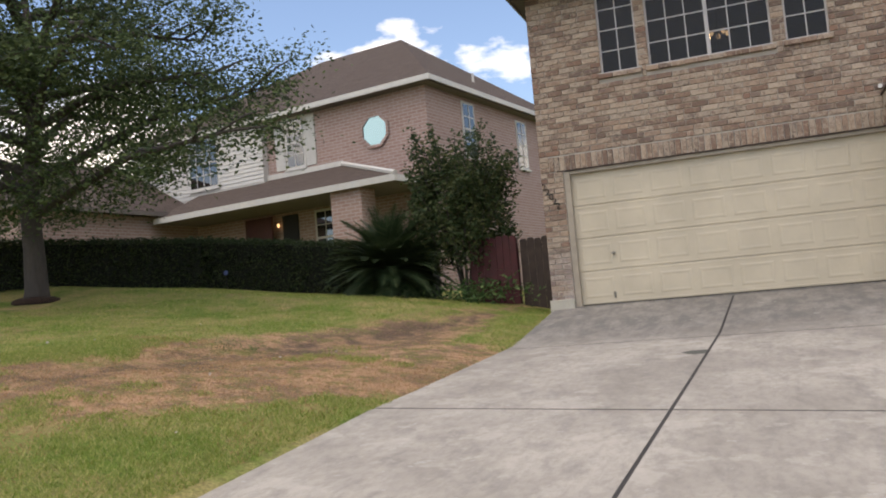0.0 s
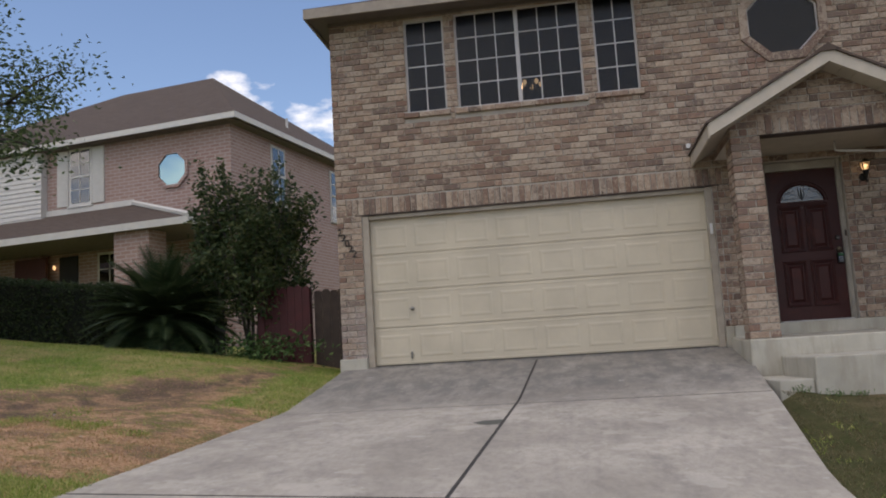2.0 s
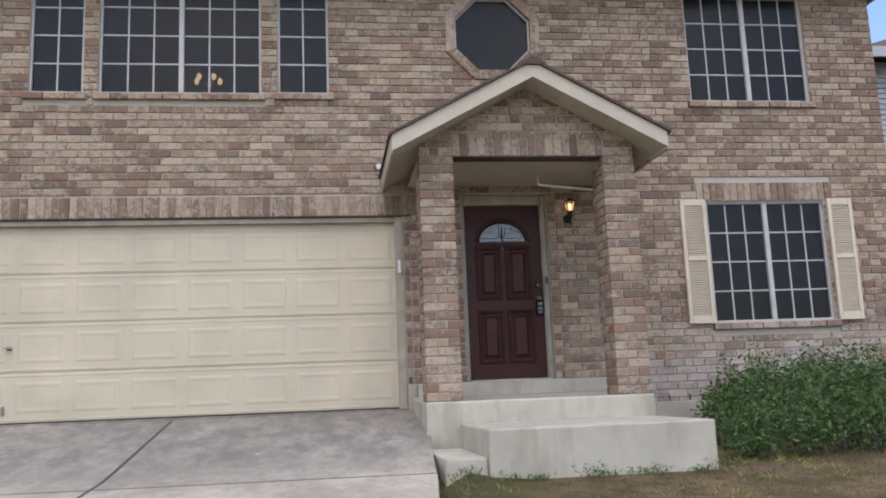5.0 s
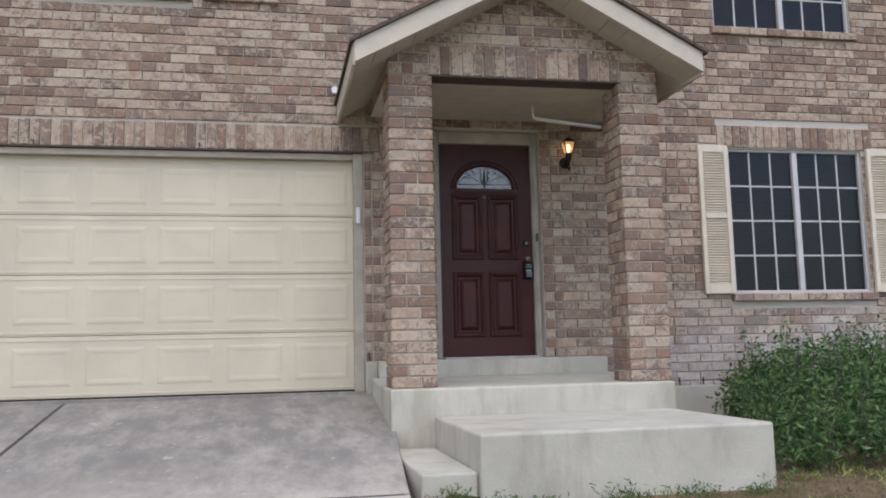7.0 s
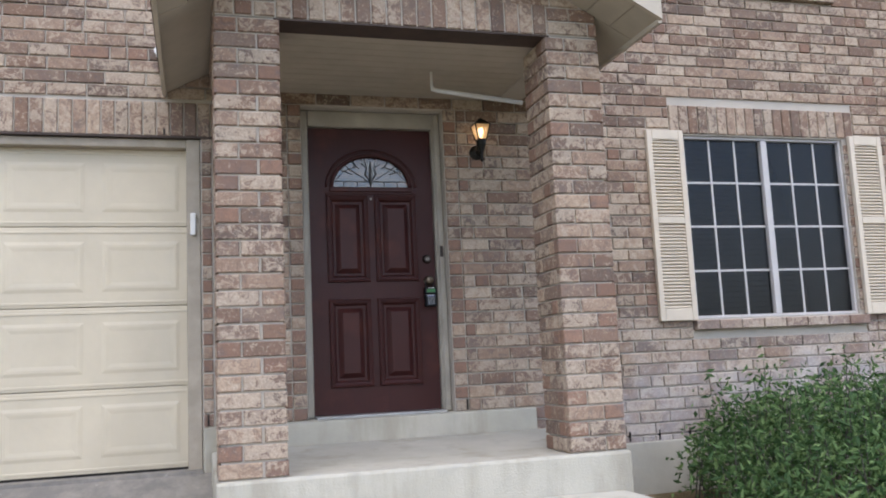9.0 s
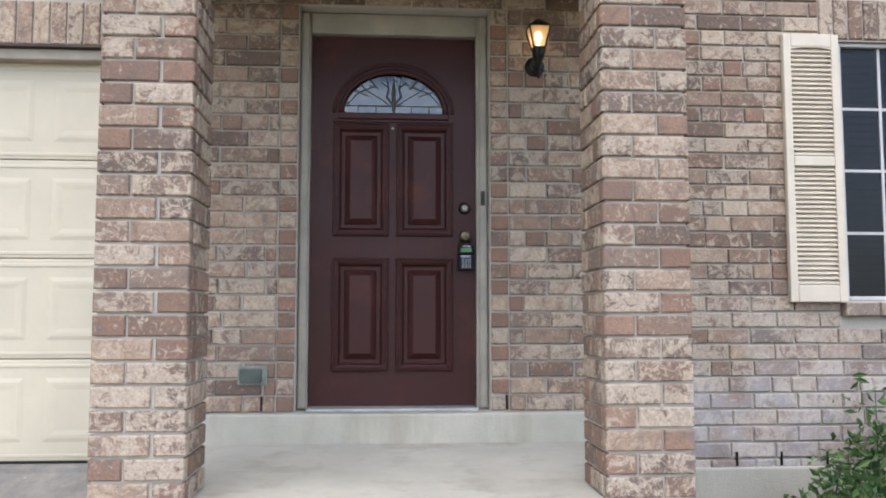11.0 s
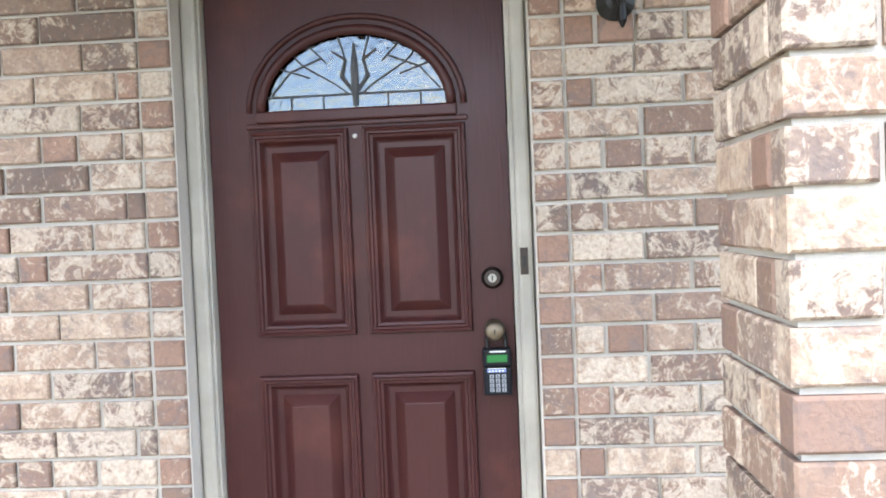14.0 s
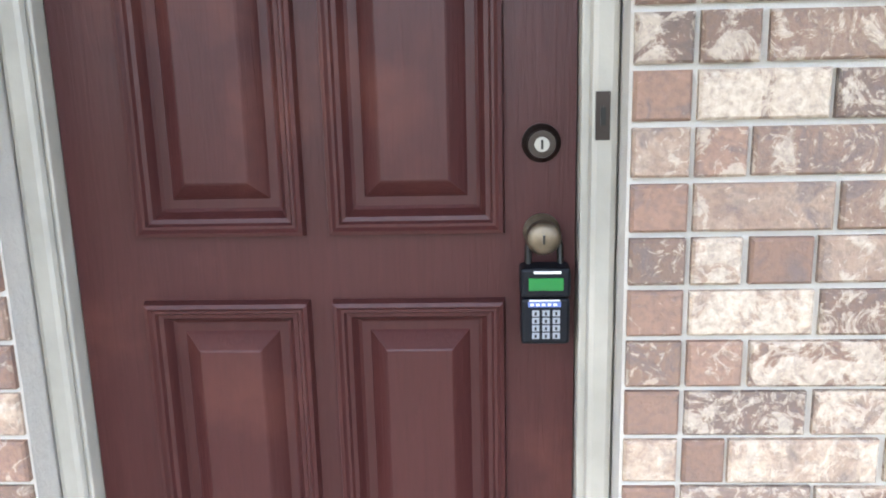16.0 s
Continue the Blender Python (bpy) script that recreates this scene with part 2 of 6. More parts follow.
def driveway_material():
    """Weathered slabs: grey mottling along the fall, soot towards the garage, pale patches and one oil spot."""
    m = Mat("driveway_concrete")
    pos = m.coords()
    sep = m.node("SeparateXYZ")
    m.link(pos, sep.inputs[0])
    mp = m.node("Mapping", Scale=(1.0, 0.45, 1.0))
    m.link(pos, mp.inputs[0])
    n1, n2, n3 = m.noise(0.85, 6, 0.62), m.noise(4.2, 7, 0.72, mp.outputs[0]), m.noise(95, 4)
    spots = m.noise(7.0, 4, 0.6)
    mott = m.noise(16.0, 6, 0.7, mp.outputs[0])
    light, dark = (0.49, 0.445, 0.375), (0.34, 0.305, 0.255)
    c = m.mix(m.ramp(n1, [(0.38, (0, 0, 0)), (0.62, (1, 1, 1))]), dark, light)
    c = m.mix(m.math("MULTIPLY", m.ramp(n2, [(0.50, (0, 0, 0)), (0.70, (1, 1, 1))]), 0.55), c, (0.19, 0.175, 0.155))
    c = m.mix(m.math("MULTIPLY", m.ramp(mott, [(0.44, (0, 0, 0)), (0.62, (1, 1, 1))]), 0.34), c, (0.22, 0.197, 0.165))
    c = m.mix(m.math("MULTIPLY", m.ramp(m.noise(2.1, 5, 0.6), [(0.56, (0, 0, 0)), (0.61, (1, 1, 1))]), 0.38), c, (0.58, 0.53, 0.455))
    soot = m.node("MapRange", From_Min=7.9, From_Max=9.4)
    m.link(sep.outputs[1], soot.inputs[0])
    s = m.math("MULTIPLY", soot.outputs[0], m.ramp(n2, [(0.12, (0, 0, 0)), (0.58, (1, 1, 1))]))
    c = m.mix(m.math("MULTIPLY", s, 0.78), c, (0.125, 0.122, 0.116))
    c = m.mix(m.math("MULTIPLY", m.ramp(spots, [(0.66, (0, 0, 0)), (0.70, (1, 1, 1))]), 0.35), c, (0.60, 0.57, 0.52))
    oil = m.t.nodes.new("ShaderNodeVectorMath")
    oil.operation = "DISTANCE"
    m.link(pos, oil.inputs[0])
    oil.inputs[1].default_value = (-0.85, 7.2, 0.815)
    o = m.math("ADD", oil.outputs["Value"], m.math("MULTIPLY", spots, 0.16))
    c = m.mix(m.math("MULTIPLY", m.ramp(o, [(0.20, (1, 1, 1)), (0.25, (0, 0, 0))]), 0.92), c, (0.05, 0.055, 0.045))
    c = m.mix(m.math("MULTIPLY", n3, 0.3), c, (0.24, 0.225, 0.20))
    return m.done(c, 0.9, m.math("ADD", m.math("MULTIPLY", n3, 0.5), n2), 0.003, spec=0.3)


DRIVE = driveway_material()


def step_material():
    """Pale concrete paint, worn and streaked where water runs down."""
    m = Mat("painted_concrete")
    mp = m.node("Mapping", Scale=(3.2, 3.2, 0.7))
    m.link(m.coords(), mp.inputs[0])
    run, n1, n2, n3 = m.noise(1.0, 5, 0.65, mp.outputs[0]), m.noise(1.6, 5), m.noise(9, 5), m.noise(90, 4)
    c = m.mix(m.ramp(n1, [(0.35, (0, 0, 0)), (0.7, (1, 1, 1))]), (0.375, 0.355, 0.295), (0.50, 0.475, 0.40))
    c = m.mix(m.math("MULTIPLY", m.ramp(run, [(0.52, (0, 0, 0)), (0.66, (1, 1, 1))]), 0.5), c, (0.26, 0.23, 0.17))
    c = m.mix(m.math("MULTIPLY", m.ramp(n2, [(0.56, (0, 0, 0)), (0.70, (1, 1, 1))]), 0.35), c, (0.34, 0.335, 0.30))
    c = m.mix(m.math("MULTIPLY", n3, 0.22), c, (0.30, 0.29, 0.25))
    return m.done(c, 0.85, m.math("ADD", n3, n2), 0.003, spec=0.3)


STEP = step_material()
GROUT = paint("joint_dirt", (0.05, 0.045, 0.04), 0.95)
GARAGE_TRIM = paint("garage_trim_paint", (0.40, 0.345, 0.27), 0.55, 0.2)
CREAM = paint("cream_garage_paint", (0.57, 0.505, 0.38), 0.45, 0.12, 1.4)
JAMB = paint("door_frame_paint", (0.39, 0.355, 0.295), 0.5, 0.22, 4)
FASCIA = paint("fascia_paint", (0.52, 0.46, 0.37), 0.55, 0.12)
SOFFIT = paint("soffit_paint", (0.45, 0.40, 0.32), 0.6, 0.1)
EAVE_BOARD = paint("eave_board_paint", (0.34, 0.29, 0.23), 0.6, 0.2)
# soffit and frieze, darker than the fascia board
EAVE = paint("dark_eave", (0.17, 0.14, 0.12), 0.7, 0.15)
SHUTTER = paint("shutter_vinyl", (0.62, 0.54, 0.43), 0.5, 0.08)
VINYL = paint("window_frame_vinyl", (0.50, 0.48, 0.47), 0.4, 0.1)
WHITE = paint("white_paint", (0.74, 0.73, 0.70), 0.5, 0.1)
BLACK = paint("black_metal", (0.015, 0.014, 0.013), 0.4, 0.2, metal=0.6)
# near-black: the gloom of unlit rooms and a doorway is put into the colour
DARK = paint("unlit_interior", (0.03, 0.03, 0.032), 0.9)
STEEL = paint("lintel_steel", (0.07, 0.045, 0.035), 0.7, 0.3)


def shingle_material(name, a, b):
    m = Mat(name)
    n = m.t.nodes.new("ShaderNodeTexBrick")
    n.inputs["Scale"].default_value = 1.0
    n.inputs["Brick Width"].default_value, n.inputs["Row Height"].default_value, n.inputs["Mortar Size"].default_value = 0.3, 0.14, 0.006
    n.inputs["Color1"].default_value, n.inputs["Color2"].default_value, n.inputs["Mortar"].default_value = (*a, 1), (*b, 1), (0.03, 0.025, 0.02, 1)
    m.link(m.coords(), n.inputs["Vector"])
    c = m.mix(m.math("MULTIPLY", m.noise(120, 3), 0.5), n.outputs[0], tuple(x * 0.5 for x in a))
    return m.done(c, 0.95, m.noise(150, 3), 0.004, spec=0.2)


SHINGLE = shingle_material("asphalt_shingle", (0.115, 0.085, 0.07), (0.085, 0.065, 0.055))


def wood_door_material():
    m = Mat("mahogany_stain")
    mp = m.node("Mapping", Scale=(9.0, 9.0, 0.6))
    m.link(m.coords(), mp.inputs[0])
    grain = m.noise(9.0, 6, 0.65, mp.outputs[0], 1.2)
    wear = m.noise(2.2, 5, 0.6)
    c = m.mix(grain, (0.030, 0.0090, 0.0086), (0.055, 0.0160, 0.0142))
    c = m.mix(m.ramp(wear, [(0.55, (0, 0, 0)), (0.8, (0.6, 0.6, 0.6))]), c, (0.13, 0.042, 0.027))
    return m.done(c, m.ramp(wear, [(0.3, (0.32, 0.32, 0.32)), (0.8, (0.5, 0.5, 0.5))]), grain, 0.0012, spec=0.21)


DOOR_WOOD = wood_door_material()


def glass_material(name, tint=(0.3, 0.32, 0.33), ripple=0.0, rough=0.02, ior=1.5, mirror_tint=(1.0, 1.0, 1.0)):
    m = Mat(name)
    out = m.t.nodes["Material Output"]
    tr = m.node("BsdfTransparent", Color=(*tint, 1))
    gl = m.node("BsdfGlossy", Roughness=rough, Color=(*mirror_tint, 1))
    fr = m.node("Fresnel", IOR=ior)
    mx = m.t.nodes.new("ShaderNodeMixShader")
    m.link(fr.outputs[0], mx.inputs[0]), m.link(tr.outputs[0], mx.inputs[1]), m.link(gl.outputs[0], mx.inputs[2])
    if ripple:
        b = m.node("Bump", Distance=ripple)
        m.link(m.noise(38, 2), b.inputs["Height"])
        m.link(b.outputs[0], gl.inputs["Normal"]), m.link(b.outputs[0], fr.inputs["Normal"])
    m.link(mx.outputs[0], out.inputs[0])
    return m.m


GLASS = glass_material("window_glass", (0.18, 0.19, 0.21), 0.0, 0.28, 1.36)
FAN_GLASS = glass_material("leaded_glass", (0.25, 0.25, 0.25), 0.0022, 0.05, 1.8)


def ground_material():
    m = Mat("lawn_soil")
    sep = m.node("SeparateXYZ")
    m.link(m.coords(), sep.inputs[0])
    x, y = sep.outputs[0], sep.outputs[1]
    n1, n2, n3 = m.noise(0.55, 5, 0.6), m.noise(2.6, 5, 0.65), m.noise(38, 4)
    patch = m.ramp(m.noise(1.1, 6, 0.72), [(0.42, (0, 0, 0)), (0.60, (1, 1, 1))])
    green = m.mix(patch, m.mix(n3, (0.115, 0.185, 0.03), (0.19, 0.27, 0.048)), m.mix(n3, (0.29, 0.255, 0.09), (0.45, 0.385, 0.155)))
    dry = m.mix(n3, (0.42, 0.235, 0.125), (0.66, 0.43, 0.26))
    soil = m.ramp(m.noise(1.7, 6, 0.72), [(0.46, (0, 0, 0)), (0.56, (1, 1, 1))])
    dry = m.mix(m.math("MULTIPLY", soil, 0.62), dry, m.mix(n3, (0.10, 0.068, 0.055), (0.20, 0.14, 0.105)))
    tuft = m.ramp(m.noise(4.5, 6, 0.7), [(0.50, (0, 0, 0)), (0.60, (1, 1, 1))])
    dry = m.mix(m.math("MULTIPLY", tuft, 0.75), dry, (0.17, 0.19, 0.05))
    # dry grass between the driveway and a shallow swale, bare soil along the swale's bed, and most of the plot before the porch
    u = m.math("SUBTRACT", x, m.math("SUBTRACT", m.math("MULTIPLY", y, 0.36), 8.0))
    u = m.math("ADD", u, m.math("MULTIPLY", m.math("SUBTRACT", n1, 0.5), 2.6))

    def slope(value, a, b):
        r = m.node("MapRange", From_Min=a, From_Max=b)
        m.link(value, r.inputs[0])
        return r.outputs[0]
    reach = m.math("MULTIPLY", m.math("ADD", m.math("MAXIMUM", x, -5.2), 5.2), 1.2)
    belt = m.math("MULTIPLY", slope(u, -1.3, -0.2), slope(m.math("SUBTRACT", m.math("ADD", y, m.math("MULTIPLY", n2, 1.4)), reach), 3.2, 4.0))
    strip = m.math("MULTIPLY", slope(y, 7.6, 8.8), slope(x, -4.4, -3.9))
    belt = m.math("MULTIPLY", belt, m.math("SUBTRACT", 1.0, strip))
    bed = m.math("MULTIPLY", slope(m.math("ABSOLUTE", u), 0.75, 0.15), belt)
    dry = m.mix(m.math("MULTIPLY", bed, m.math("ADD", 0.35, m.math("MULTIPLY", soil, 0.5))), dry, m.mix(n3, (0.10, 0.068, 0.05), (0.19, 0.135, 0.10)))
    east = m.node("MapRange", From_Min=1.0, From_Max=1.5, To_Min=0.0, To_Max=0.95)
    m.link(x, east.inputs[0])
    dry = m.mix(m.math("MULTIPLY", east.outputs[0], 0.9), dry, m.mix(m.ramp(n2, [(0.40, (0, 0, 0)), (0.60, (1, 1, 1))]), (0.038, 0.042, 0.019), (0.165, 0.125, 0.078)))
    verge = m.math("MULTIPLY", slope(x, 3.3, 2.3), east.outputs[0])
    dry = m.mix(m.math("MULTIPLY", verge, 0.7), dry, m.mix(n3, (0.03, 0.048, 0.012), (0.065, 0.09, 0.024)))
    k = m.math("MAXIMUM", belt, east.outputs[0])
    k = m.math("ADD", m.math("MULTIPLY", k, 0.40), m.math("ADD", m.math("MULTIPLY", n1, 0.50), m.math("MULTIPLY", n2, 0.80)))
    c = m.mix(m.ramp(k, [(0.70, (0, 0, 0)), (0.94, (1, 1, 1))]), green, dry)
    c = m.mix(m.math("MULTIPLY", m.ramp(n3, [(0.38, (1, 1, 1)), (0.6, (0, 0, 0))]), 0.4), c, (0.07, 0.055, 0.03))
    return m.done(c, 0.95, m.math("ADD", n3, n2), 0.03, spec=0.1)


LAWN = ground_material()


def leaf_material(name, a, b, c):
    m = Mat(name)
    rnd = m.node("NewGeometry").outputs["Random Per Island"]
    col = m.ramp(rnd, [(0.0, a), (0.5, b), (1.0, c)])
    m.b.inputs["Subsurface Weight"].default_value = 0.0
    m.done(col, 0.6, spec=0.25)
    tr = m.node("BsdfTranslucent")
    m.link(col, tr.inputs[0])
    mx = m.t.nodes.new("ShaderNodeMixShader")
    mx.inputs[0].default_value = 0.3
    m.link(m.b.outputs[0], mx.inputs[1]), m.link(tr.outputs[0], mx.inputs[2])
    m.link(mx.outputs[0], m.t.nodes["Material Output"].inputs[0])
    return m.m


OAK_LEAF = leaf_material("oak_leaf", (0.04, 0.062, 0.027), (0.065, 0.098, 0.038), (0.14, 0.18, 0.072))
HEDGE_LEAF = leaf_material("hedge_leaf", (0.025, 0.04, 0.018), (0.035, 0.055, 0.02), (0.06, 0.08, 0.03))
SHRUB_LEAF = leaf_material("shrub_leaf", (0.03, 0.068, 0.022), (0.065, 0.125, 0.038), (0.17, 0.25, 0.09))
MYRTLE_LEAF = leaf_material("myrtle_leaf", (0.030, 0.052, 0.022), (0.052, 0.082, 0.029), (0.125, 0.135, 0.055))
PALM_LEAF = leaf_material("palm_leaf", (0.025, 0.045, 0.02), (0.04, 0.065, 0.028), (0.07, 0.09, 0.04))
BLADE = leaf_material("grass_blade", (0.17, 0.24, 0.042), (0.27, 0.335, 0.07), (0.50, 0.44, 0.18))
PALE_STRAW = leaf_material("faded_grass_blade", (0.12, 0.10, 0.05), (0.22, 0.175, 0.10), (0.07, 0.09, 0.028))
STRAW = leaf_material("dry_grass_blade", (0.36, 0.20, 0.10), (0.52, 0.33, 0.18), (0.24, 0.20, 0.07))


def bark_material():
    m = Mat("bark")
    mp = m.node("Mapping", Scale=(1, 1, 0.25))
    m.link(m.coords(), mp.inputs[0])
    n = m.noise(22, 5, 0.7, mp.outputs[0])
    return m.done(m.mix(n, (0.035, 0.03, 0.026), (0.10, 0.085, 0.075)), 0.95, n, 0.03)


BARK = bark_material()

# ---- setting: ground and driveway ----
F = 11.18       # plane of the brick front
P = 9.85        # plane of the porch columns
C = 0.0885      # one brick course
LONG = 0.252    # one brick and its joint


def drive_z(y):
    return float(np.interp(y, [-14, -6, 0, 2, 5, 8.7, 11.3], [-0.6, -0.2, 0.2, 0.36, 0.62, 0.95, 1.39]))


def cross_fall(x, y):
    """The slabs tip up a little towards the neighbour's side, away from the garage."""
    return 0.045 * (-0.8 - x) * float(np.interp(y, [4.5, 8.5], [1.0, 0.0]))


def ground_z(x, y):
    """Height of the lawn: it climbs to the neighbour's side and falls a little before the porch."""
    z = min(drive_z(y), 1.27) if y < 60 else 1.27
    if x < -3.2:
        k = min(-3.2 - x, 14.0)
        z += 0.122 * k - 0.05 * math.exp(-k) + 0.16 * (1 - math.exp(-k / 1.6)) + cross_fall(-3.2, y)
        z += 0.035 * noise.noise((x * 0.5, y * 0.5, 0)) * min(1, k)
        u = x + 8.0 - 0.36 * y
        z -= 0.08 * math.exp(-(u / 0.55) ** 2) * min(1.0, max(0.0, (y - 3.8) / 1.2)) * min(1.0, k)
    elif x > 2.0:
        z += cross_fall(2.0, y) - 0.09 * min(1.0, (x - 2.0) / 0.6)
        if y > 8.6:
            z -= min(0.22, (y - 8.6) * 0.12)
    else:
        z -= 0.14
    return z


def make_ground():
    xs = np.unique(np.concatenate([[-1500, -400, -150, -80, -50, -36], np.arange(-30, -14, 1.0), np.arange(-14, -3.4, 0.3), [-3.4, -3.2, -3.0], np.arange(-2.5, 1.9, 0.9), [1.9, 2.0, 2.2], np.arange(2.4, 9, 0.35), np.arange(9, 22, 1.5), [30, 50, 80, 150, 400, 1500]]))
    ys = np.unique(np.concatenate([[-1500, -400, -150, -60, -30, -14, -10], np.arange(-8, 0, 1.0), np.arange(0, 16, 0.3), np.arange(16, 36, 2), [45, 60, 100, 200, 500, 1500]]))
    g = Geo()
    g.v = [(float(x), float(y), ground_z(float(x), float(y))) for y in ys for x in xs]
    n = len(xs)
    g.f = [(j * n + i, j * n + i + 1, (j + 1) * n + i + 1, (j + 1) * n + i) for j in range(len(ys) - 1) for i in range(n - 1)]
    ob = part("ground", g, LAWN, smooth=True)
    return tagged(ob, "lawn of patchy green grass with worn dry soil", "lawn", kind="structure")


make_ground()


def edge_left(y):
    return float(np.interp(y, [-14, 0, 2.5, 5, 11.2], [-3.9, -3.72, -3.58, -3.39, -3.36]))


def edge_right(y):
    return float(np.interp(y, [-14, 5, 8.2, 9.85, 11.2], [1.4, 1.56, 1.93, 2.07, 2.07]))


def make_driveway():
    drive = tagged(new("driveway"), "sloping driveway of weathered grey concrete slabs", "driveway", kind="structure")
    base = Geo()
    cuts = [-14, -6.6, -2.85, 0.7, 4.4, 8.35, 11.29]
    ys = []
    for a, b in zip(cuts, cuts[1:]):
        ys += [a] + [a + 0.019 + (b - a - 0.038) * i / 10 for i in range(11)]
    ys.append(11.29)
    for a, b in zip(ys, ys[1:]):
        ends = []
        for y in (a, b):
            l, z = edge_left(y) + 0.03, drive_z(y) - 0.003
            cx = -0.58 - 0.041 * (11.2 - y)
            ends.append([(l, y, z + cross_fall(l, y)), (cx, y, z + cross_fall(cx, y)), (edge_right(y) - 0.03, y, z + cross_fall(edge_right(y) - 0.03, y))])
        for k in (0, 1):
            base.poly([ends[0][k], ends[0][k + 1], ends[1][k + 1], ends[1][k]])
    part("joint_bed", base, GROUT, drive)
    for a, b in zip(cuts, cuts[1:]):
        for lane in (0, 1):
            g = Geo()
            n = 10
            rows = []
            for i in range(n + 1):
                y = a + 0.019 + (b - a - 0.038) * i / n
                l, r = edge_left(y), edge_right(y)
                cx = -0.58 - 0.041 * (11.2 - y)
                x0, x1 = (l, cx - 0.012) if lane == 0 else (cx + 0.012, r)
                rows.append((x0, x1, y, drive_z(y)))
            for x0, x1, y, z in rows:
                za, zb = z + cross_fall(x0, y), z + cross_fall(x1, y)
                g.v += [(x0, y, za - 0.10), (x0, y, za - 0.006), (x0 + 0.006, y, za), (x1 - 0.006, y, zb), (x1, y, zb - 0.006), (x1, y, zb - 0.10)]
            for i in range(n):
                for k in range(5):
                    g.f.append((i * 6 + k, (i + 1) * 6 + k, (i + 1) * 6 + k + 1, i * 6 + k + 1))
            g.f.append(tuple(range(6)))
            g.f.append(tuple(n * 6 + k for k in range(5, -1, -1)))
            part("slab", g, DRIVE, drive)
    return drive


make_driveway()

# ---- setting: the brick front ----
XL, XR, TOP = -3.38, 8.22, 6.60
GAR = (-3.0, 1.985, 1.20, 3.60)
DOOR = (2.672, 3.715, 1.655, 3.86)
W_A, W_B, W_C = (-2.22, -1.63, 5.08, 6.50), (-1.46, 0.37, 5.08, 6.53), (0.565, 1.16, 5.09, 6.55)
W_UP, W_LOW = (5.66, 7.26, 5.03, 6.46), (5.73, 7.27, 2.25, 3.735)
OCT = (3.165, 5.87, 0.50)
HOLES = [GAR, DOOR, W_A, W_B, W_C, W_UP, W_LOW]


def wall_cells(x0, x1, z0, z1, holes):
    xs = sorted({x0, x1, *[h[0] for h in holes], *[h[1] for h in holes]})
    zs = sorted({z0, z1, *[h[2] for h in holes], *[h[3] for h in holes]})
    for a, b in zip(xs, xs[1:]):
        run = None
        for c, d in zip(zs, zs[1:]):
            if a < x0 or b > x1 or c < z0 or d > z1:
                continue
            m = ((a + b) / 2, (c + d) / 2)
            if any(h[0] < m[0] < h[1] and h[2] < m[1] < h[3] for h in holes):
                if run:
                    yield a, b, *run
                run = None
            else:
                run = (run[0], d) if run else (c, d)
        if run:
            yield a, b, *run


def octagon(cx, cz, r):
    k = r / math.cos(math.pi / 8)
    return [(cx + k * math.cos(math.pi / 8 + i * math.pi / 4), cz + k * math.sin(math.pi / 8 + i * math.pi / 4)) for i in range(8)]


def make_front():
    g = Geo()
    o = (OCT[0] - OCT[2], OCT[0] + OCT[2], OCT[1] - OCT[2], OCT[1] + OCT[2])
    for a, b, c, d in wall_cells(XL + 0.012, XR - 0.012, 0.7, TOP, HOLES + [o]):
        g.box(a, b, F + 0.014, F + 0.2, c, d)
    k = OCT[2]
    oc = octagon(*OCT)
    for sx in (-1, 1):
        for sz in (-1, 1):
            cx, cz = OCT[0] + sx * k, OCT[1] + sz * k
            t = k * math.tan(math.pi / 8)
            g.prism([(cx, cz), (OCT[0] + sx * t, cz), (cx, OCT[1] + sz * t)], "y", F + 0.014, F + 0.2)
    front = part("wall_front", g, MORTAR)
    return tagged(front, "two-storey front wall of tumbled brown brick", "brick wall", kind="structure")


WALL = make_front()

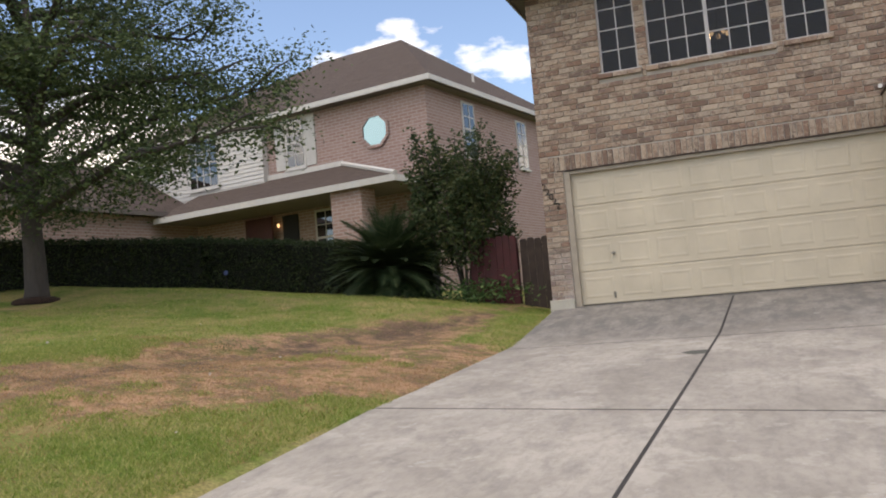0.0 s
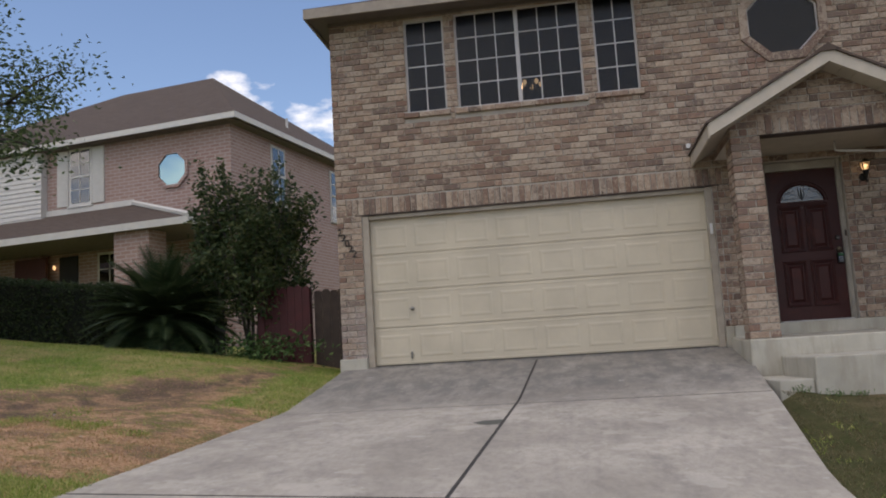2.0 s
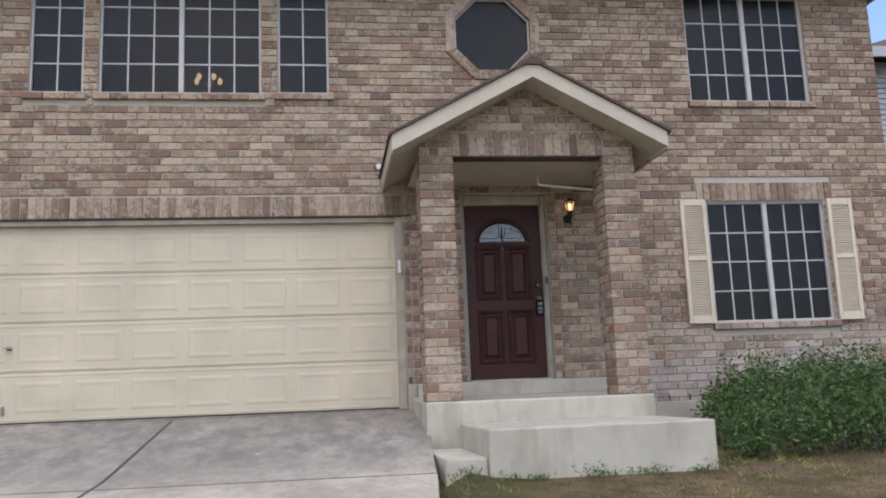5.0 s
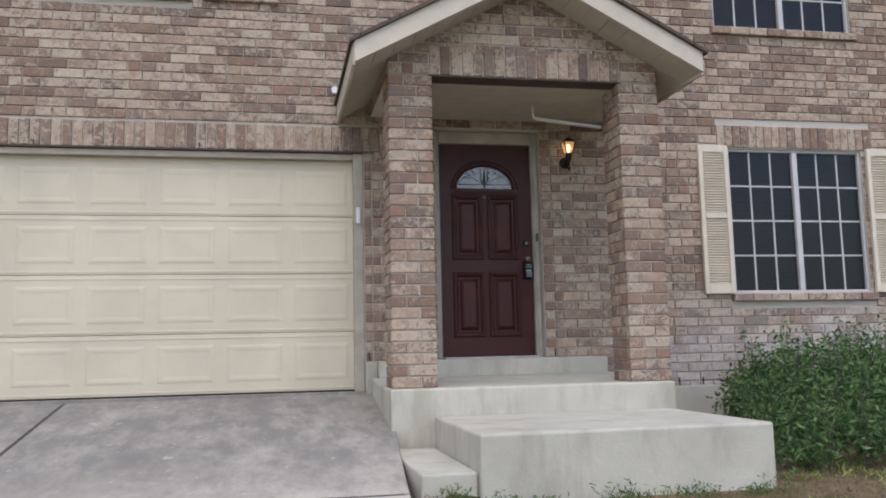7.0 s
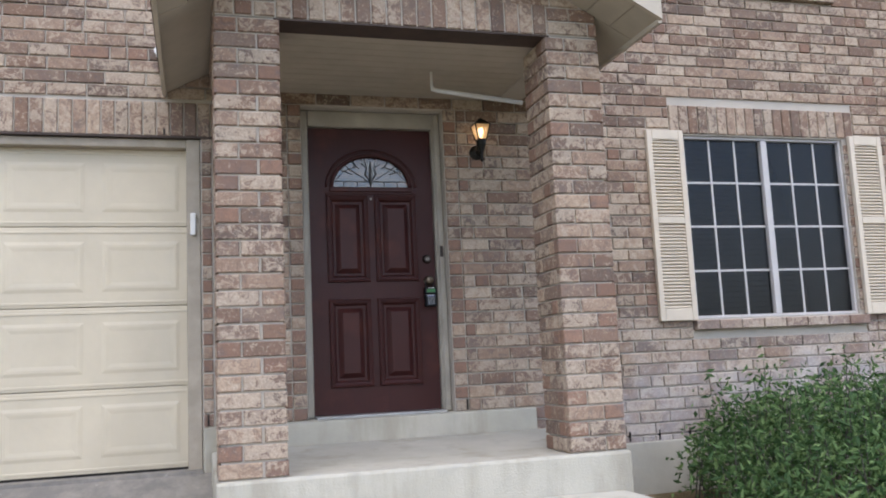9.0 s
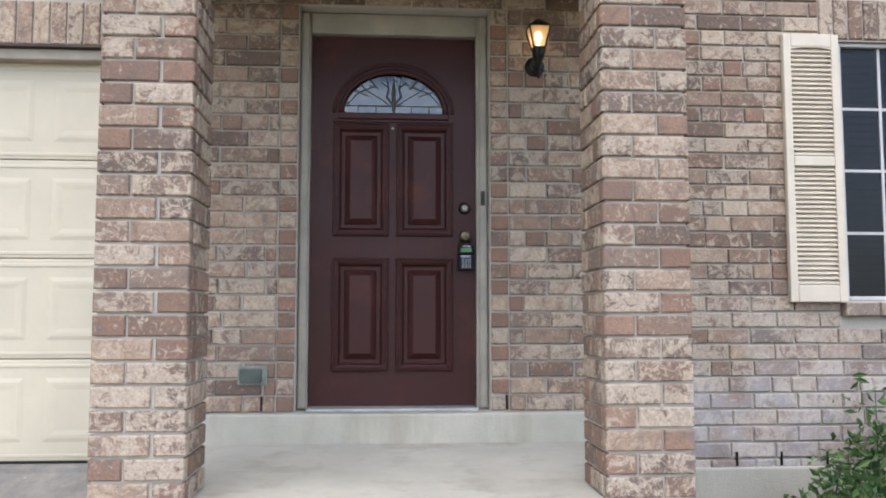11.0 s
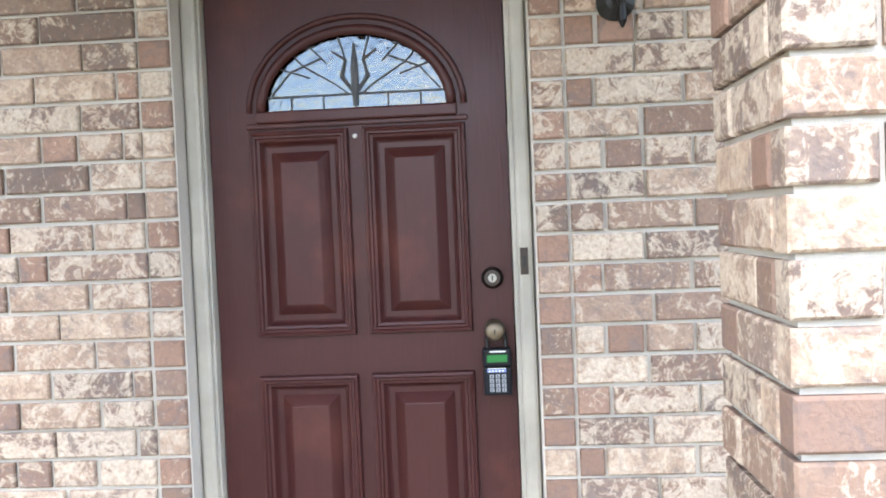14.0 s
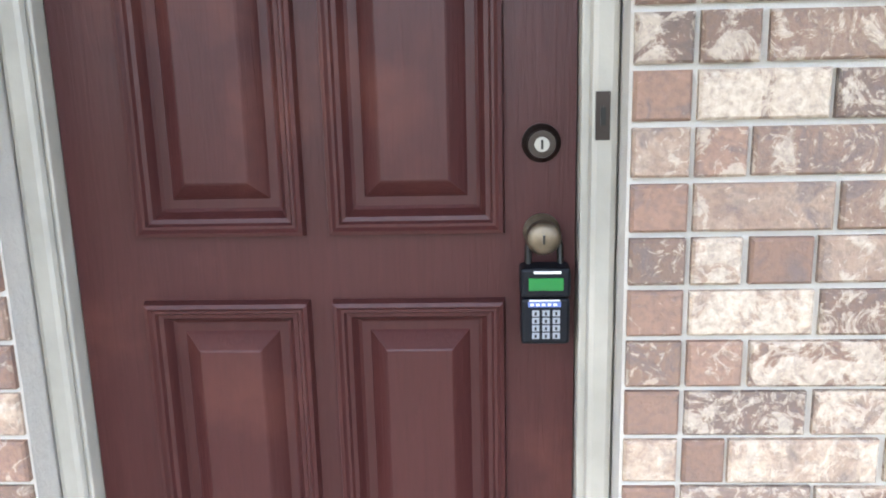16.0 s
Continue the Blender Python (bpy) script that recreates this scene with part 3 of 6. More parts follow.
# ---- the rest of the house shell ----
def shell():
    g = Geo()
    g.box(XL + 0.012, XL + 0.212, F + 0.2, 21.0, 0.7, TOP)
    tagged(part("wall_west", g, MORTAR), "plain side wall of the brick house", "wall", kind="structure")
    g = Geo()
    g.box(XR - 0.212, XR - 0.012, F + 0.2, 21.0, 0.7, TOP)
    tagged(part("wall_east", g, MORTAR), "plain side wall of the brick house", "wall", kind="structure")
    g = Geo()
    g.box(XL + 0.012, XR - 0.012, 21.0, 21.2, 0.7, TOP)
    tagged(part("wall_north", g, MORTAR), "plain back wall of the brick house", "wall", kind="structure")
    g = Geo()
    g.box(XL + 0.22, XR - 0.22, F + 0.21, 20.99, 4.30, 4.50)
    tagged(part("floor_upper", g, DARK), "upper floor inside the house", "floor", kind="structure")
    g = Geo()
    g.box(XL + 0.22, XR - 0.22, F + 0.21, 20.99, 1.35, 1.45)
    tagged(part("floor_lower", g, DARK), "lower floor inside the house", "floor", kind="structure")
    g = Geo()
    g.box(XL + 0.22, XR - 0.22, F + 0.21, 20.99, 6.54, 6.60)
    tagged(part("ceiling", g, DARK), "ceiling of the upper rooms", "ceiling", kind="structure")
    # foundation, with the brick set back a little above it
    g = Geo()
    g.box(XL - 0.03, GAR[0] - 0.002, F - 0.035, F + 0.15, 0.7, 1.52)
    g.box(GAR[1] + 0.002, 2.10, F - 0.012, F + 0.15, 0.7, 1.655)
    g.box(2.10, 4.30, F - 0.075, F + 0.15, 0.7, 1.655)
    g.box(4.30, XR, F - 0.012, F + 0.15, 0.7, 1.345)
    tagged(part("foundation", g, STEP, bevel=0.012), "pale painted concrete foundation under the brick", "foundation", kind="structure")
    # roof with overhang
    roof = tagged(new("roof"), "low shingle roof with a painted overhang", "roof", kind="structure")
    o, e = 0.42, 6.63
    x0, x1, y0, y1 = XL - 0.26, XR + 0.26, F - o, 21.2 + o
    h = 2.6
    r = (y1 - y0) / 2
    a, b = (x0 + r * 0.8, (y0 + y1) / 2, e + h), (x1 - r * 0.8, (y0 + y1) / 2, e + h)
    g = Geo()
    A, B, D_, E_ = (x0, y0, e + 0.064), (x1, y0, e + 0.064), (x1, y1, e + 0.064), (x0, y1, e + 0.064)
    g.poly([A, B, b, a]).poly([B, D_, b]).poly([D_, E_, a, b]).poly([E_, A, a])
    part("shingles", g, SHINGLE, roof)
    g = Geo()
    g.box(x0, x1, y0, y0 + 0.03, e - 0.09, e + 0.06).box(x0, x0 + 0.03, y0 + 0.031, y1, e - 0.09, e + 0.06).box(x1 - 0.03, x1, y0 + 0.031, y1, e - 0.09, e + 0.06)
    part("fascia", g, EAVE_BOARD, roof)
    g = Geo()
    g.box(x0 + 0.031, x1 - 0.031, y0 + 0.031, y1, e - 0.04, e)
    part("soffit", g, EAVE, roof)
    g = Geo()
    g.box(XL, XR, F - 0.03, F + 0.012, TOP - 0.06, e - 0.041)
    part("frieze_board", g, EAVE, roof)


shell()

# ---- bricks ----
JOINT = 0.011
rng = random.Random(7)
STOCK = {}


def stock_brick(length, height, depth, axis, side, plain=False):
    """One mesh for all bricks of about that size, its face at the origin's plane, its low near corner at the origin."""
    key = (round(length, 2), round(height, 3), round(depth, 2), axis, side, plain)
    if key not in STOCK:
        me = Geo().brick(0, max(0.02, key[0]), 0, key[1], 0, key[2], 0.005, axis, side).mesh("brick")
        me.materials.append(HEAD_ONE if plain else BRICK_ONE)
        STOCK[key] = me
    return STOCK[key]


class Bricks:
    """Gathers bricks: those within reach become parts of their own, the rest one joined mesh."""

    def __init__(self, parent, near):
        self.parent, self.near, self.rest, self.heads, self.single = parent, near, Geo(), Geo(), []

    def lay(self, a0, a1, z0, z1, plane, depth=0.08, axis="y", side=-1, head=None):
        out = side * rng.uniform(-0.001, 0.004)
        plain = (a1 - a0 < 0.13 and z1 - z0 < 0.1 and rng.random() < 0.30) or rng.random() < 0.008
        plain = plain if head is None else head
        centre = ((a0 + a1) / 2, plane, (z0 + z1) / 2) if axis == "y" else (plane, (a0 + a1) / 2, (z0 + z1) / 2)
        if self.near(*centre) and len(self.single) < 295:
            self.single.append((a0, a1, z0, z1, plane + out, depth, axis, side, plain))
        else:
            (self.heads if plain else self.rest).brick(a0, a1, z0, z1, plane + out, depth, 0.005, axis, side)

    def finish(self):
        if self.rest.f:
            ob = part("brickwork", self.rest, BRICK, self.parent)
            ob["kind"] = "stuff"
        if self.heads.f:
            ob = part("header_brickwork", self.heads, HEAD_BRICK, self.parent)
            ob["kind"] = "stuff"
        for a0, a1, z0, z1, plane, depth, axis, side, plain in self.single:
            ob = new("brick", stock_brick(a1 - a0, z1 - z0, depth, axis, side, plain))
            ob.parent = self.parent
            ob.matrix_parent_inverse = self.parent.matrix_basis.inverted()
            ob.location = (a0, plane, z0) if axis == "y" else (plane, a0, z0)


def split_row(x0, x1, cuts):
    """The stretches of x0..x1 that are left free by the cuts."""
    free = [(x0, x1)]
    for a, b in cuts:
        free = [s for u, w in free for s in ((u, min(w, a)), (max(u, b), w)) if s[1] - s[0] > 0.03]
    return free


def lay_row(job, x0, x1, z0, z1, plane, shift, axis="y", side=-1, depth=0.08):
    k = math.floor((x0 - shift) / LONG)
    edges = [x0]
    x = shift + (k + 1) * LONG
    while x < x1 - 0.055:
        if x > x0 + 0.055:
            edges.append(x + rng.uniform(-0.006, 0.006))
        x += LONG
    edges.append(x1)
    for a, b in zip(edges, edges[1:]):
        if b - a > 0.2 and rng.random() < 0.10:
            m = a + 0.11
            job.lay(a + JOINT / 2, m - JOINT / 2, z0, z1, plane, depth, axis, side)
            a = m
        job.lay(a + JOINT / 2, b - JOINT / 2, z0 + rng.uniform(-0.001, 0.001), z1 + rng.uniform(-0.001, 0.001), plane, depth, axis, side)


def soldiers(job, x0, x1, z0, z1, plane, axis="y", side=-1, depth=0.08, width=0.0885):
    n = max(1, round((x1 - x0) / width))
    w = (x1 - x0) / n
    for i in range(n):
        job.lay(x0 + i * w + JOINT / 2, x0 + (i + 1) * w - JOINT / 2, z0, z1, plane, depth, axis, side)


def brick_front():
    job = Bricks(WALL, lambda x, y, z: 2.0 < x < 5.3 and 1.5 < z < 3.5)
    sold_g = (-3.22, 2.14, GAR[3] + 0.012, GAR[3] + 0.245)
    sold_l = (W_LOW[0] - 0.12, W_LOW[1] + 0.12, W_LOW[3] + 0.012, W_LOW[3] + 0.24)
    sills = [(w[0] - 0.05, w[1] + 0.05, w[2] - 0.085, w[2]) for w in (W_A, W_B, W_C, W_UP, W_LOW)]
    stacks = [(GAR[1] + 0.003, GAR[1] + 0.078, 1.655, 3.60), (DOOR[0] - 0.10, DOOR[0], 1.655, 3.86), (DOOR[1], DOOR[1] + 0.10, 1.655, 3.86)]
    blocks = HOLES + [sold_g, sold_l] + sills + stacks
    z, row = 1.655 - 4 * C, 0
    while z < TOP - 0.02:
        z0, z1 = z + JOINT / 2, min(z + C - JOINT / 2, TOP)
        mid = (z0 + z1) / 2
        cuts = [(b[0], b[1]) for b in blocks if b[2] - 0.03 < mid < b[3] + 0.03]
        d = abs(mid - OCT[1])
        R = OCT[2] + 0.075
        if d < R:
            t = R * math.tan(math.pi / 8)
            hw = R if d < t else R - (d - t)
            cuts.append((OCT[0] - hw, OCT[0] + hw))
        if mid < 1.52:
            cuts.append((XL, 4.30))
        elif mid < 1.655:
            cuts.append((1.9, 4.30))
        shift = (0.0 if row % 2 else LONG / 2) + rng.uniform(-0.02, 0.02)
        for a, b in split_row(XL, XR, cuts):
            lay_row(job, a, b, z0, z1, F, shift)
        z += C
        row += 1
    soldiers(job, *sold_g, F)
    soldiers(job, *sold_l, F)
    for s in stacks:
        n = round((s[3] - 1.655) / C - 0.4)
        for i in range(n):
            job.lay(s[0] + JOINT / 2, s[1] - JOINT / 2, 1.655 + i * C + JOINT / 2, 1.655 + (i + 1) * C - JOINT / 2, F, head=(i + (s[0] > 3)) % 2 == 0 and rng.random() < 0.85)
    for s in sills:
        n = max(2, round((s[1] - s[0]) / 0.2))
        w = (s[1] - s[0]) / n
        for i in range(n):
            job.lay(s[0] + i * w + 0.005, s[0] + (i + 1) * w - 0.005, s[2], s[3] - 0.012, F - 0.045, 0.12)
    job.finish()
    for x, z in ((2.50, 1.665), (3.80, 1.665), (4.62, 1.352), (5.06, 1.352), (5.31, 1.352), (5.57, 1.352), (6.3, 1.352), (2.02, 1.665)):
        part("weep_hole", Geo().box(x - 0.006, x + 0.006, F - 0.008, F + 0.02, z, z + 0.075), BLACK, WALL)
    for x in (-2.2, -0.9, 0.5, 1.75):
        part("weep_hole", Geo().box(x - 0.006, x + 0.006, F - 0.008, F + 0.02, 3.615, 3.66), BLACK, WALL)
    ring_in, ring_out = octagon(OCT[0], OCT[1], OCT[2] - 0.03), octagon(OCT[0], OCT[1], OCT[2] + 0.085)
    for i in range(8):
        j = (i + 1) % 8
        g = Geo().prism([ring_in[i], ring_in[j], ring_out[j], ring_out[i]], "y", F - 0.03, F + 0.09)
        ob = part("surround_brick", g, BRICK_ONE, WALL)


# ---- porch ----
COLUMNS = [(2.05, 2.405), (3.99, 4.34)]
PB = P + 0.36
RISE = 0.535
APEX = (3.205, 4.68)     # underside of the roof at the gable's face


def roof_under(x):
    return APEX[1] - RISE * abs(x - APEX[0])


def make_column(x0, x1, name):
    col = thing(name, ((x0 + x1) / 2, P + 0.18, 1.455), "square porch column of tumbled brick on the concrete slab", "column", "porch columns", "structure")
    g = Geo().box(x0 + 0.013, x1 - 0.013, P + 0.013, PB - 0.013, 1.456, 3.94)
    part("core", g, MORTAR, col)
    job = Bricks(col, lambda x, y, z: z < 3.6)
    n = 28
    c = (3.935 - 1.457) / n
    for i in range(n):
        z0, z1 = 1.457 + i * c + JOINT / 2, 1.457 + (i + 1) * c - JOINT / 2
        cut = x0 + (0.125 if i % 2 else x1 - x0 - 0.125)
        job.lay(x0, cut - JOINT / 2, z0, z1, P, 0.06)
        job.lay(cut + JOINT / 2, x1, z0, z1, P, 0.06)
        for plane, side in ((x0, -1), (x1, 1)):
            m = P + 0.065 + (0.08 if i % 2 else 0.19)
            job.lay(P + 0.064, m - JOINT / 2, z0, z1, plane, 0.05, "x", side)
            job.lay(m + JOINT / 2, PB, z0, z1, plane, 0.05, "x", side)
    job.finish()
    return col


def make_porch():
    slab = thing("porch_slab", (3.2, 10.4, 0.8), "pale painted concrete porch slab at the front door", "porch", kind="structure")
    g = Geo().prism([(P - 0.018, 0.7), (F - 0.076, 0.7), (F - 0.076, 1.505), (P + 0.37, 1.456), (P - 0.018, 1.455)], "x", 2.035, 4.365)
    part("top_slab", g, STEP, slab, bevel=0.018)
    g = Geo().box(2.372, 4.305, 8.36, P - 0.020, 0.5, 1.238)
    part("wide_step", g, STEP, slab, "broad concrete platform step", bevel=0.018)
    g = Geo().box(2.02, 2.368, 8.42, P - 0.020, 0.5, 1.01)
    part("side_step", g, STEP, slab, "small concrete side step", bevel=0.015)
    for (x0, x1), n in zip(COLUMNS, ("porch_column", "porch_column")):
        make_column(x0, x1, n)
    # gable wall and side beams
    gable = thing("porch_gable", (3.2, P, 3.94), "brick gable over the porch with soldier-course lintel", "gable", kind="structure")
    x0, x1 = COLUMNS[0][0], COLUMNS[1][1]
    g = Geo().prism([(x0 + 0.01, 3.945), (x1 - 0.01, 3.945), (x1 - 0.01, roof_under(x1) + 0.05), (APEX[0], APEX[1] + 0.05), (x0 + 0.01, roof_under(x0) + 0.05)], "y", P + 0.01, P + 0.2)
    g.box(x0 + 0.01, x0 + 0.2, P + 0.201, F - 0.005, 3.945, roof_under(x0 + 0.2) - 0.1)
    g.box(x1 - 0.2, x1 - 0.01, P + 0.201, F - 0.005, 3.945, roof_under(x0 + 0.2) - 0.1)
    part("backing", g, MORTAR, gable)
    g = Geo().box(2.375, 4.02, P + 0.004, P + 0.19, 3.932, 3.942)
    part("lintel", g, STEEL, gable, "rusted steel lintel")
    job = Bricks(gable, lambda x, y, z: True)
    soldiers(job, 2.385, 4.01, 3.946, 4.18, P, depth=0.06)
    z, row = 3.946, 0
    while z < APEX[1] - 0.05:
        z0, z1 = z + JOINT / 2, z + C - JOINT / 2
        hw = (APEX[1] - z0) / RISE - 0.01
        a, b = max(x0, APEX[0] - hw), min(x1, APEX[0] + hw)
        cuts = [(2.385, 4.01)] if z1 < 4.20 else []
        if b - a > 0.1:
            for u, w in split_row(a, b, cuts):
                lay_row(job, u, w, z0, z1, P, LONG / 2 * (row % 2), depth=0.06)
        z += C
        row += 1
    for plane, side in ((x0, -1), (x1, 1)):
        for k in range(2):
            lay_row(job, P + 0.064, F - 0.005, 3.946 + k * C + JOINT / 2, 3.946 + (k + 1) * C - JOINT / 2, plane, LONG / 2 * k, "x", side, 0.05)
    job.finish()
    # ceiling of boards
    g = Geo()
    n = 11
    for i in range(n):
        y0 = P + 0.205 + i * (F - P - 0.21) / n
        g.box(x0 + 0.205, x1 - 0.205, y0 + 0.002, y0 + (F - P - 0.21) / n - 0.003, 3.945, 3.96)
    g.box(x0 + 0.205, x1 - 0.205, P + 0.205, F - 0.005, 3.962, 3.975)
    tagged(part("porch_ceiling", g, SOFFIT), "beige boarded porch ceiling", "ceiling", kind="structure")


def make_porch_roof():
    roof = thing("porch_roof", (3.2, P, 4.1), "small shingled gable roof with beige fascia over the porch", "roof", kind="structure")
    xa, xb = 1.755, 4.585
    y0 = 9.49
    for s, xe in ((-1, xa), (1, xb)):
        def line(x, up):
            return APEX[1] + up - RISE * abs(x - APEX[0])
        g = Geo().prism([(APEX[0], APEX[1] + 0.16), (xe + s * 0.035, line(xe + s * 0.035, 0.16)), (xe + s * 0.035, line(xe + s * 0.035, 0.19)), (APEX[0], APEX[1] + 0.19)], "y", y0 - 0.03, F - 0.005)
        part("shingles", g, SHINGLE, roof)
        g = Geo().prism([(APEX[0], APEX[1] - 0.005), (xe, line(xe, -0.005)), (xe, line(xe, 0.157)), (APEX[0], APEX[1] + 0.157)], "y", y0, y0 + 0.03)
        part("rake_board", g, FASCIA, roof)
        g = Geo().box(xe - 0.012, xe + 0.012, y0 + 0.031, F - 0.006, line(xe, -0.02), line(xe, 0.15))
        part("eave_board", g, FASCIA, roof)
        wall_x = COLUMNS[0][0] if s < 0 else COLUMNS[1][1]
        # soffit boards, sloped under the rake and along the eave
        n = 9
        for i in range(n):
            u0, u1 = APEX[0] + (xe - APEX[0]) * i / n, APEX[0] + (xe - APEX[0]) * (i + 0.97) / n
            g = Geo().prism([(u0, line(u0, 0.0)), (u1, line(u1, 0.0)), (u1, line(u1, 0.012)), (u0, line(u0, 0.012))], "y", y0 + 0.031, P - 0.003)
            part("soffit_board", g, SOFFIT, roof)
        a, b = (xe + 0.013, wall_x - 0.003) if s < 0 else (wall_x + 0.003, xe - 0.013)
        g = Geo().prism([(a, line(a, 0.0)), (b, line(b, 0.0)), (b, line(b, 0.012)), (a, line(a, 0.012))], "y", P + 0.001, F - 0.006)
        part("soffit_board", g, SOFFIT, roof)
    g = Geo().prism([(APEX[0], APEX[1] + 0.215), (APEX[0] - 0.14, APEX[1] + 0.128), (APEX[0] - 0.14, APEX[1] + 0.118), (APEX[0] + 0.14, APEX[1] + 0.118), (APEX[0] + 0.14, APEX[1] + 0.128)], "y", y0 - 0.032, F - 0.006)
    part("ridge_cap", g, SHINGLE, roof)


make_porch()
make_porch_roof()


# ---- garage door ----
def make_garage_door():
    x0, x1, z0, z1 = -2.905, 1.895, 1.40, 3.54
    y = F + 0.11
    door = thing("garage_door", ((x0 + x1) / 2, y, z0), "closed cream sectional garage door with raised panels", "garage door")
    h = (z1 - z0) / 4
    for r in range(4):
        g = Geo().box(x0, x1, y, y + 0.04, z0 + r * h + 0.002, z0 + (r + 1) * h - 0.002)
        sec = part("section", g, CREAM, door, bevel=0.006)
        for lip in (z0 + r * h + 0.02, z0 + (r + 1) * h - 0.045):
            part("rib", Geo().box(x0 + 0.001, x1 - 0.001, y - 0.004, y + 0.002, lip, lip + 0.018), CREAM, sec, bevel=0.004)
        n = 8
        w = (x1 - x0) / n
        for k in range(n):
            a, b = x0 + k * w + 0.055, x0 + (k + 1) * w - 0.055
            c, d = z0 + r * h + 0.10, z0 + (r + 1) * h - 0.10
            g = Geo()
            ring = [(a, c), (b, c), (b, d), (a, d)]
            levels = ((0, y - 0.0005), (0.022, y - 0.0045), (0.038, y - 0.0045), (0.062, y - 0.002))
            for ins, yy in levels:
                g.v += [(a + ins, yy, c + ins), (b - ins, yy, c + ins), (b - ins, yy, d - ins), (a + ins, yy, d - ins)]
            for q in range(len(levels) - 1):
                for i in range(4):
                    j = (i + 1) % 4
                    g.f.append((q * 4 + i, q * 4 + j, q * 4 + 4 + j, q * 4 + 4 + i))
            q = 4 * (len(levels) - 1)
            g.f.append((q, q + 1, q + 2, q + 3))
            part("panel", g, CREAM, sec)
    # T-handle, lock and the low pull
    g = Geo().lathe([(0.028, 0.0), (0.028, -0.012), (0.012, -0.018), (0.012, -0.05)], (-2.33, y - 0.001, 2.20), "y", 16)
    g.box(-2.37, -2.29, y - 0.062, y - 0.046, 2.192, 2.208)
    part("lock_handle", g, STEELY, door, "metal T-shaped lock handle")
    g = Geo().box(-2.385, -2.355, y - 0.012, y - 0.001, 1.48, 1.58).box(-2.39, -2.35, y - 0.04, y - 0.012, 1.54, 1.56)
    part("lift_handle", g, STEELY, door)
    g = Geo().box(x0, x1, y + 0.002, y + 0.045, z0 - 0.02, z0 + 0.003)
    part("bottom_seal", g, BLACK, door, "black rubber seal")
    # casing
    casing = thing("garage_door_casing", ((x0 + x1) / 2, F, 1.39), "beige painted casing round the garage door", "door frame", kind="structure")
    for a, b, c, d in ((GAR[0] + 0.003, x0 + 0.004, 1.385, 3.595), (x1 - 0.004, GAR[1] - 0.003, 1.385, 3.595)):
        part("jamb", Geo().box(a, b, F + 0.02, F + 0.19, c, d), GARAGE_TRIM, casing, bevel=0.006)
    part("head", Geo().box(x0 + 0.004, x1 - 0.004, F + 0.03, F + 0.19, z1 - 0.004, 3.594), GARAGE_TRIM, casing, bevel=0.006)
    part("lintel", Geo().box(GAR[0] - 0.1, GAR[1] + 0.1, F - 0.004, F + 0.1, 3.597, 3.611), STEEL, casing, "rusted steel lintel edge")
    g = Geo().box(GAR[0], GAR[1], F - 0.03, F + 0.4, 1.30, 1.388)
    tagged(part("garage_floor", g, DRIVE), "concrete garage sill", "floor", kind="structure")
    # sensor box on the jamb
    g = Geo().box(x1 + 0.02, x1 + 0.055, F - 0.012, F + 0.02, 2.93, 3.08)
    ob = part("sensor_box", g, WHITE, bevel=0.006)
    tagged(ob, "small white plastic box on the garage jamb", "keypad")


STEELY = paint("dull_steel", (0.32, 0.30, 0.27), 0.4, 0.3, metal=0.8)
make_garage_door()


# ---- windows ----
def make_window(name, rect, sashes, cols, rows, label):
    x0, x1, z0, z1 = rect
    win = thing(name, ((x0 + x1) / 2, F + 0.06, z0), label, "window", kind="structure")
    y0, y1 = F + 0.035, F + 0.10
    b = 0.024
    for a, c, d, e in ((x0 + 0.002, x0 + b, z0 + 0.002, z1 - 0.002), (x1 - b, x1 - 0.002, z0 + 0.002, z1 - 0.002)):
        part("window_frame", Geo().box(a, c, y0, y1, d, e), VINYL, win, bevel=0.004)
    for d, e in ((z0 + 0.002, z0 + b), (z1 - b, z1 - 0.002)):
        part("window_frame", Geo().box(x0 + b + 0.001, x1 - b - 0.001, y0, y1, d, e), VINYL, win, bevel=0.004)
    w = (x1 - x0 - 2 * b) / sashes
    for s in range(sashes):
        a0, a1 = x0 + b + s * w, x0 + b + (s + 1) * w
        if s:
            part("mullion", Geo().box(a0 - 0.028, a0 + 0.028, y0 - 0.004, y1, z0 + b + 0.001, z1 - b - 0.001), VINYL, win, bevel=0.004)
        l, r = a0 + (0.029 if s else 0.001), a1 - (0.029 if s < sashes - 1 else 0.001)
        cw, rh = (r - l) / cols, (z1 - z0 - 2 * b) / rows
        for i in range(1, cols):
            part("muntin", Geo().box(l + i * cw - 0.008, l + i * cw + 0.008, y0 + 0.024, y0 + 0.046, z0 + b, z1 - b), VINYL, win)
        for j in range(1, rows):
            part("muntin", Geo().box(l, r, y0 + 0.0245, y0 + 0.0455, z0 + b + j * rh - 0.008, z0 + b + j * rh + 0.008), VINYL, win)
        me = None
        for i in range(cols):
            for j in range(rows):
                if me is None:
                    me = Geo().box(0, cw - 0.004, 0, 0.005, 0, rh - 0.004).mesh("pane")
                    me.materials.append(GLASS)
                ob = new("pane", me)
                ob.parent, ob.matrix_parent_inverse = win, win.matrix_basis.inverted()
                ob.location = (l + i * cw + 0.002, y0 + 0.032, z0 + b + j * rh + 0.002)
                ob.visible_shadow = False
    return win


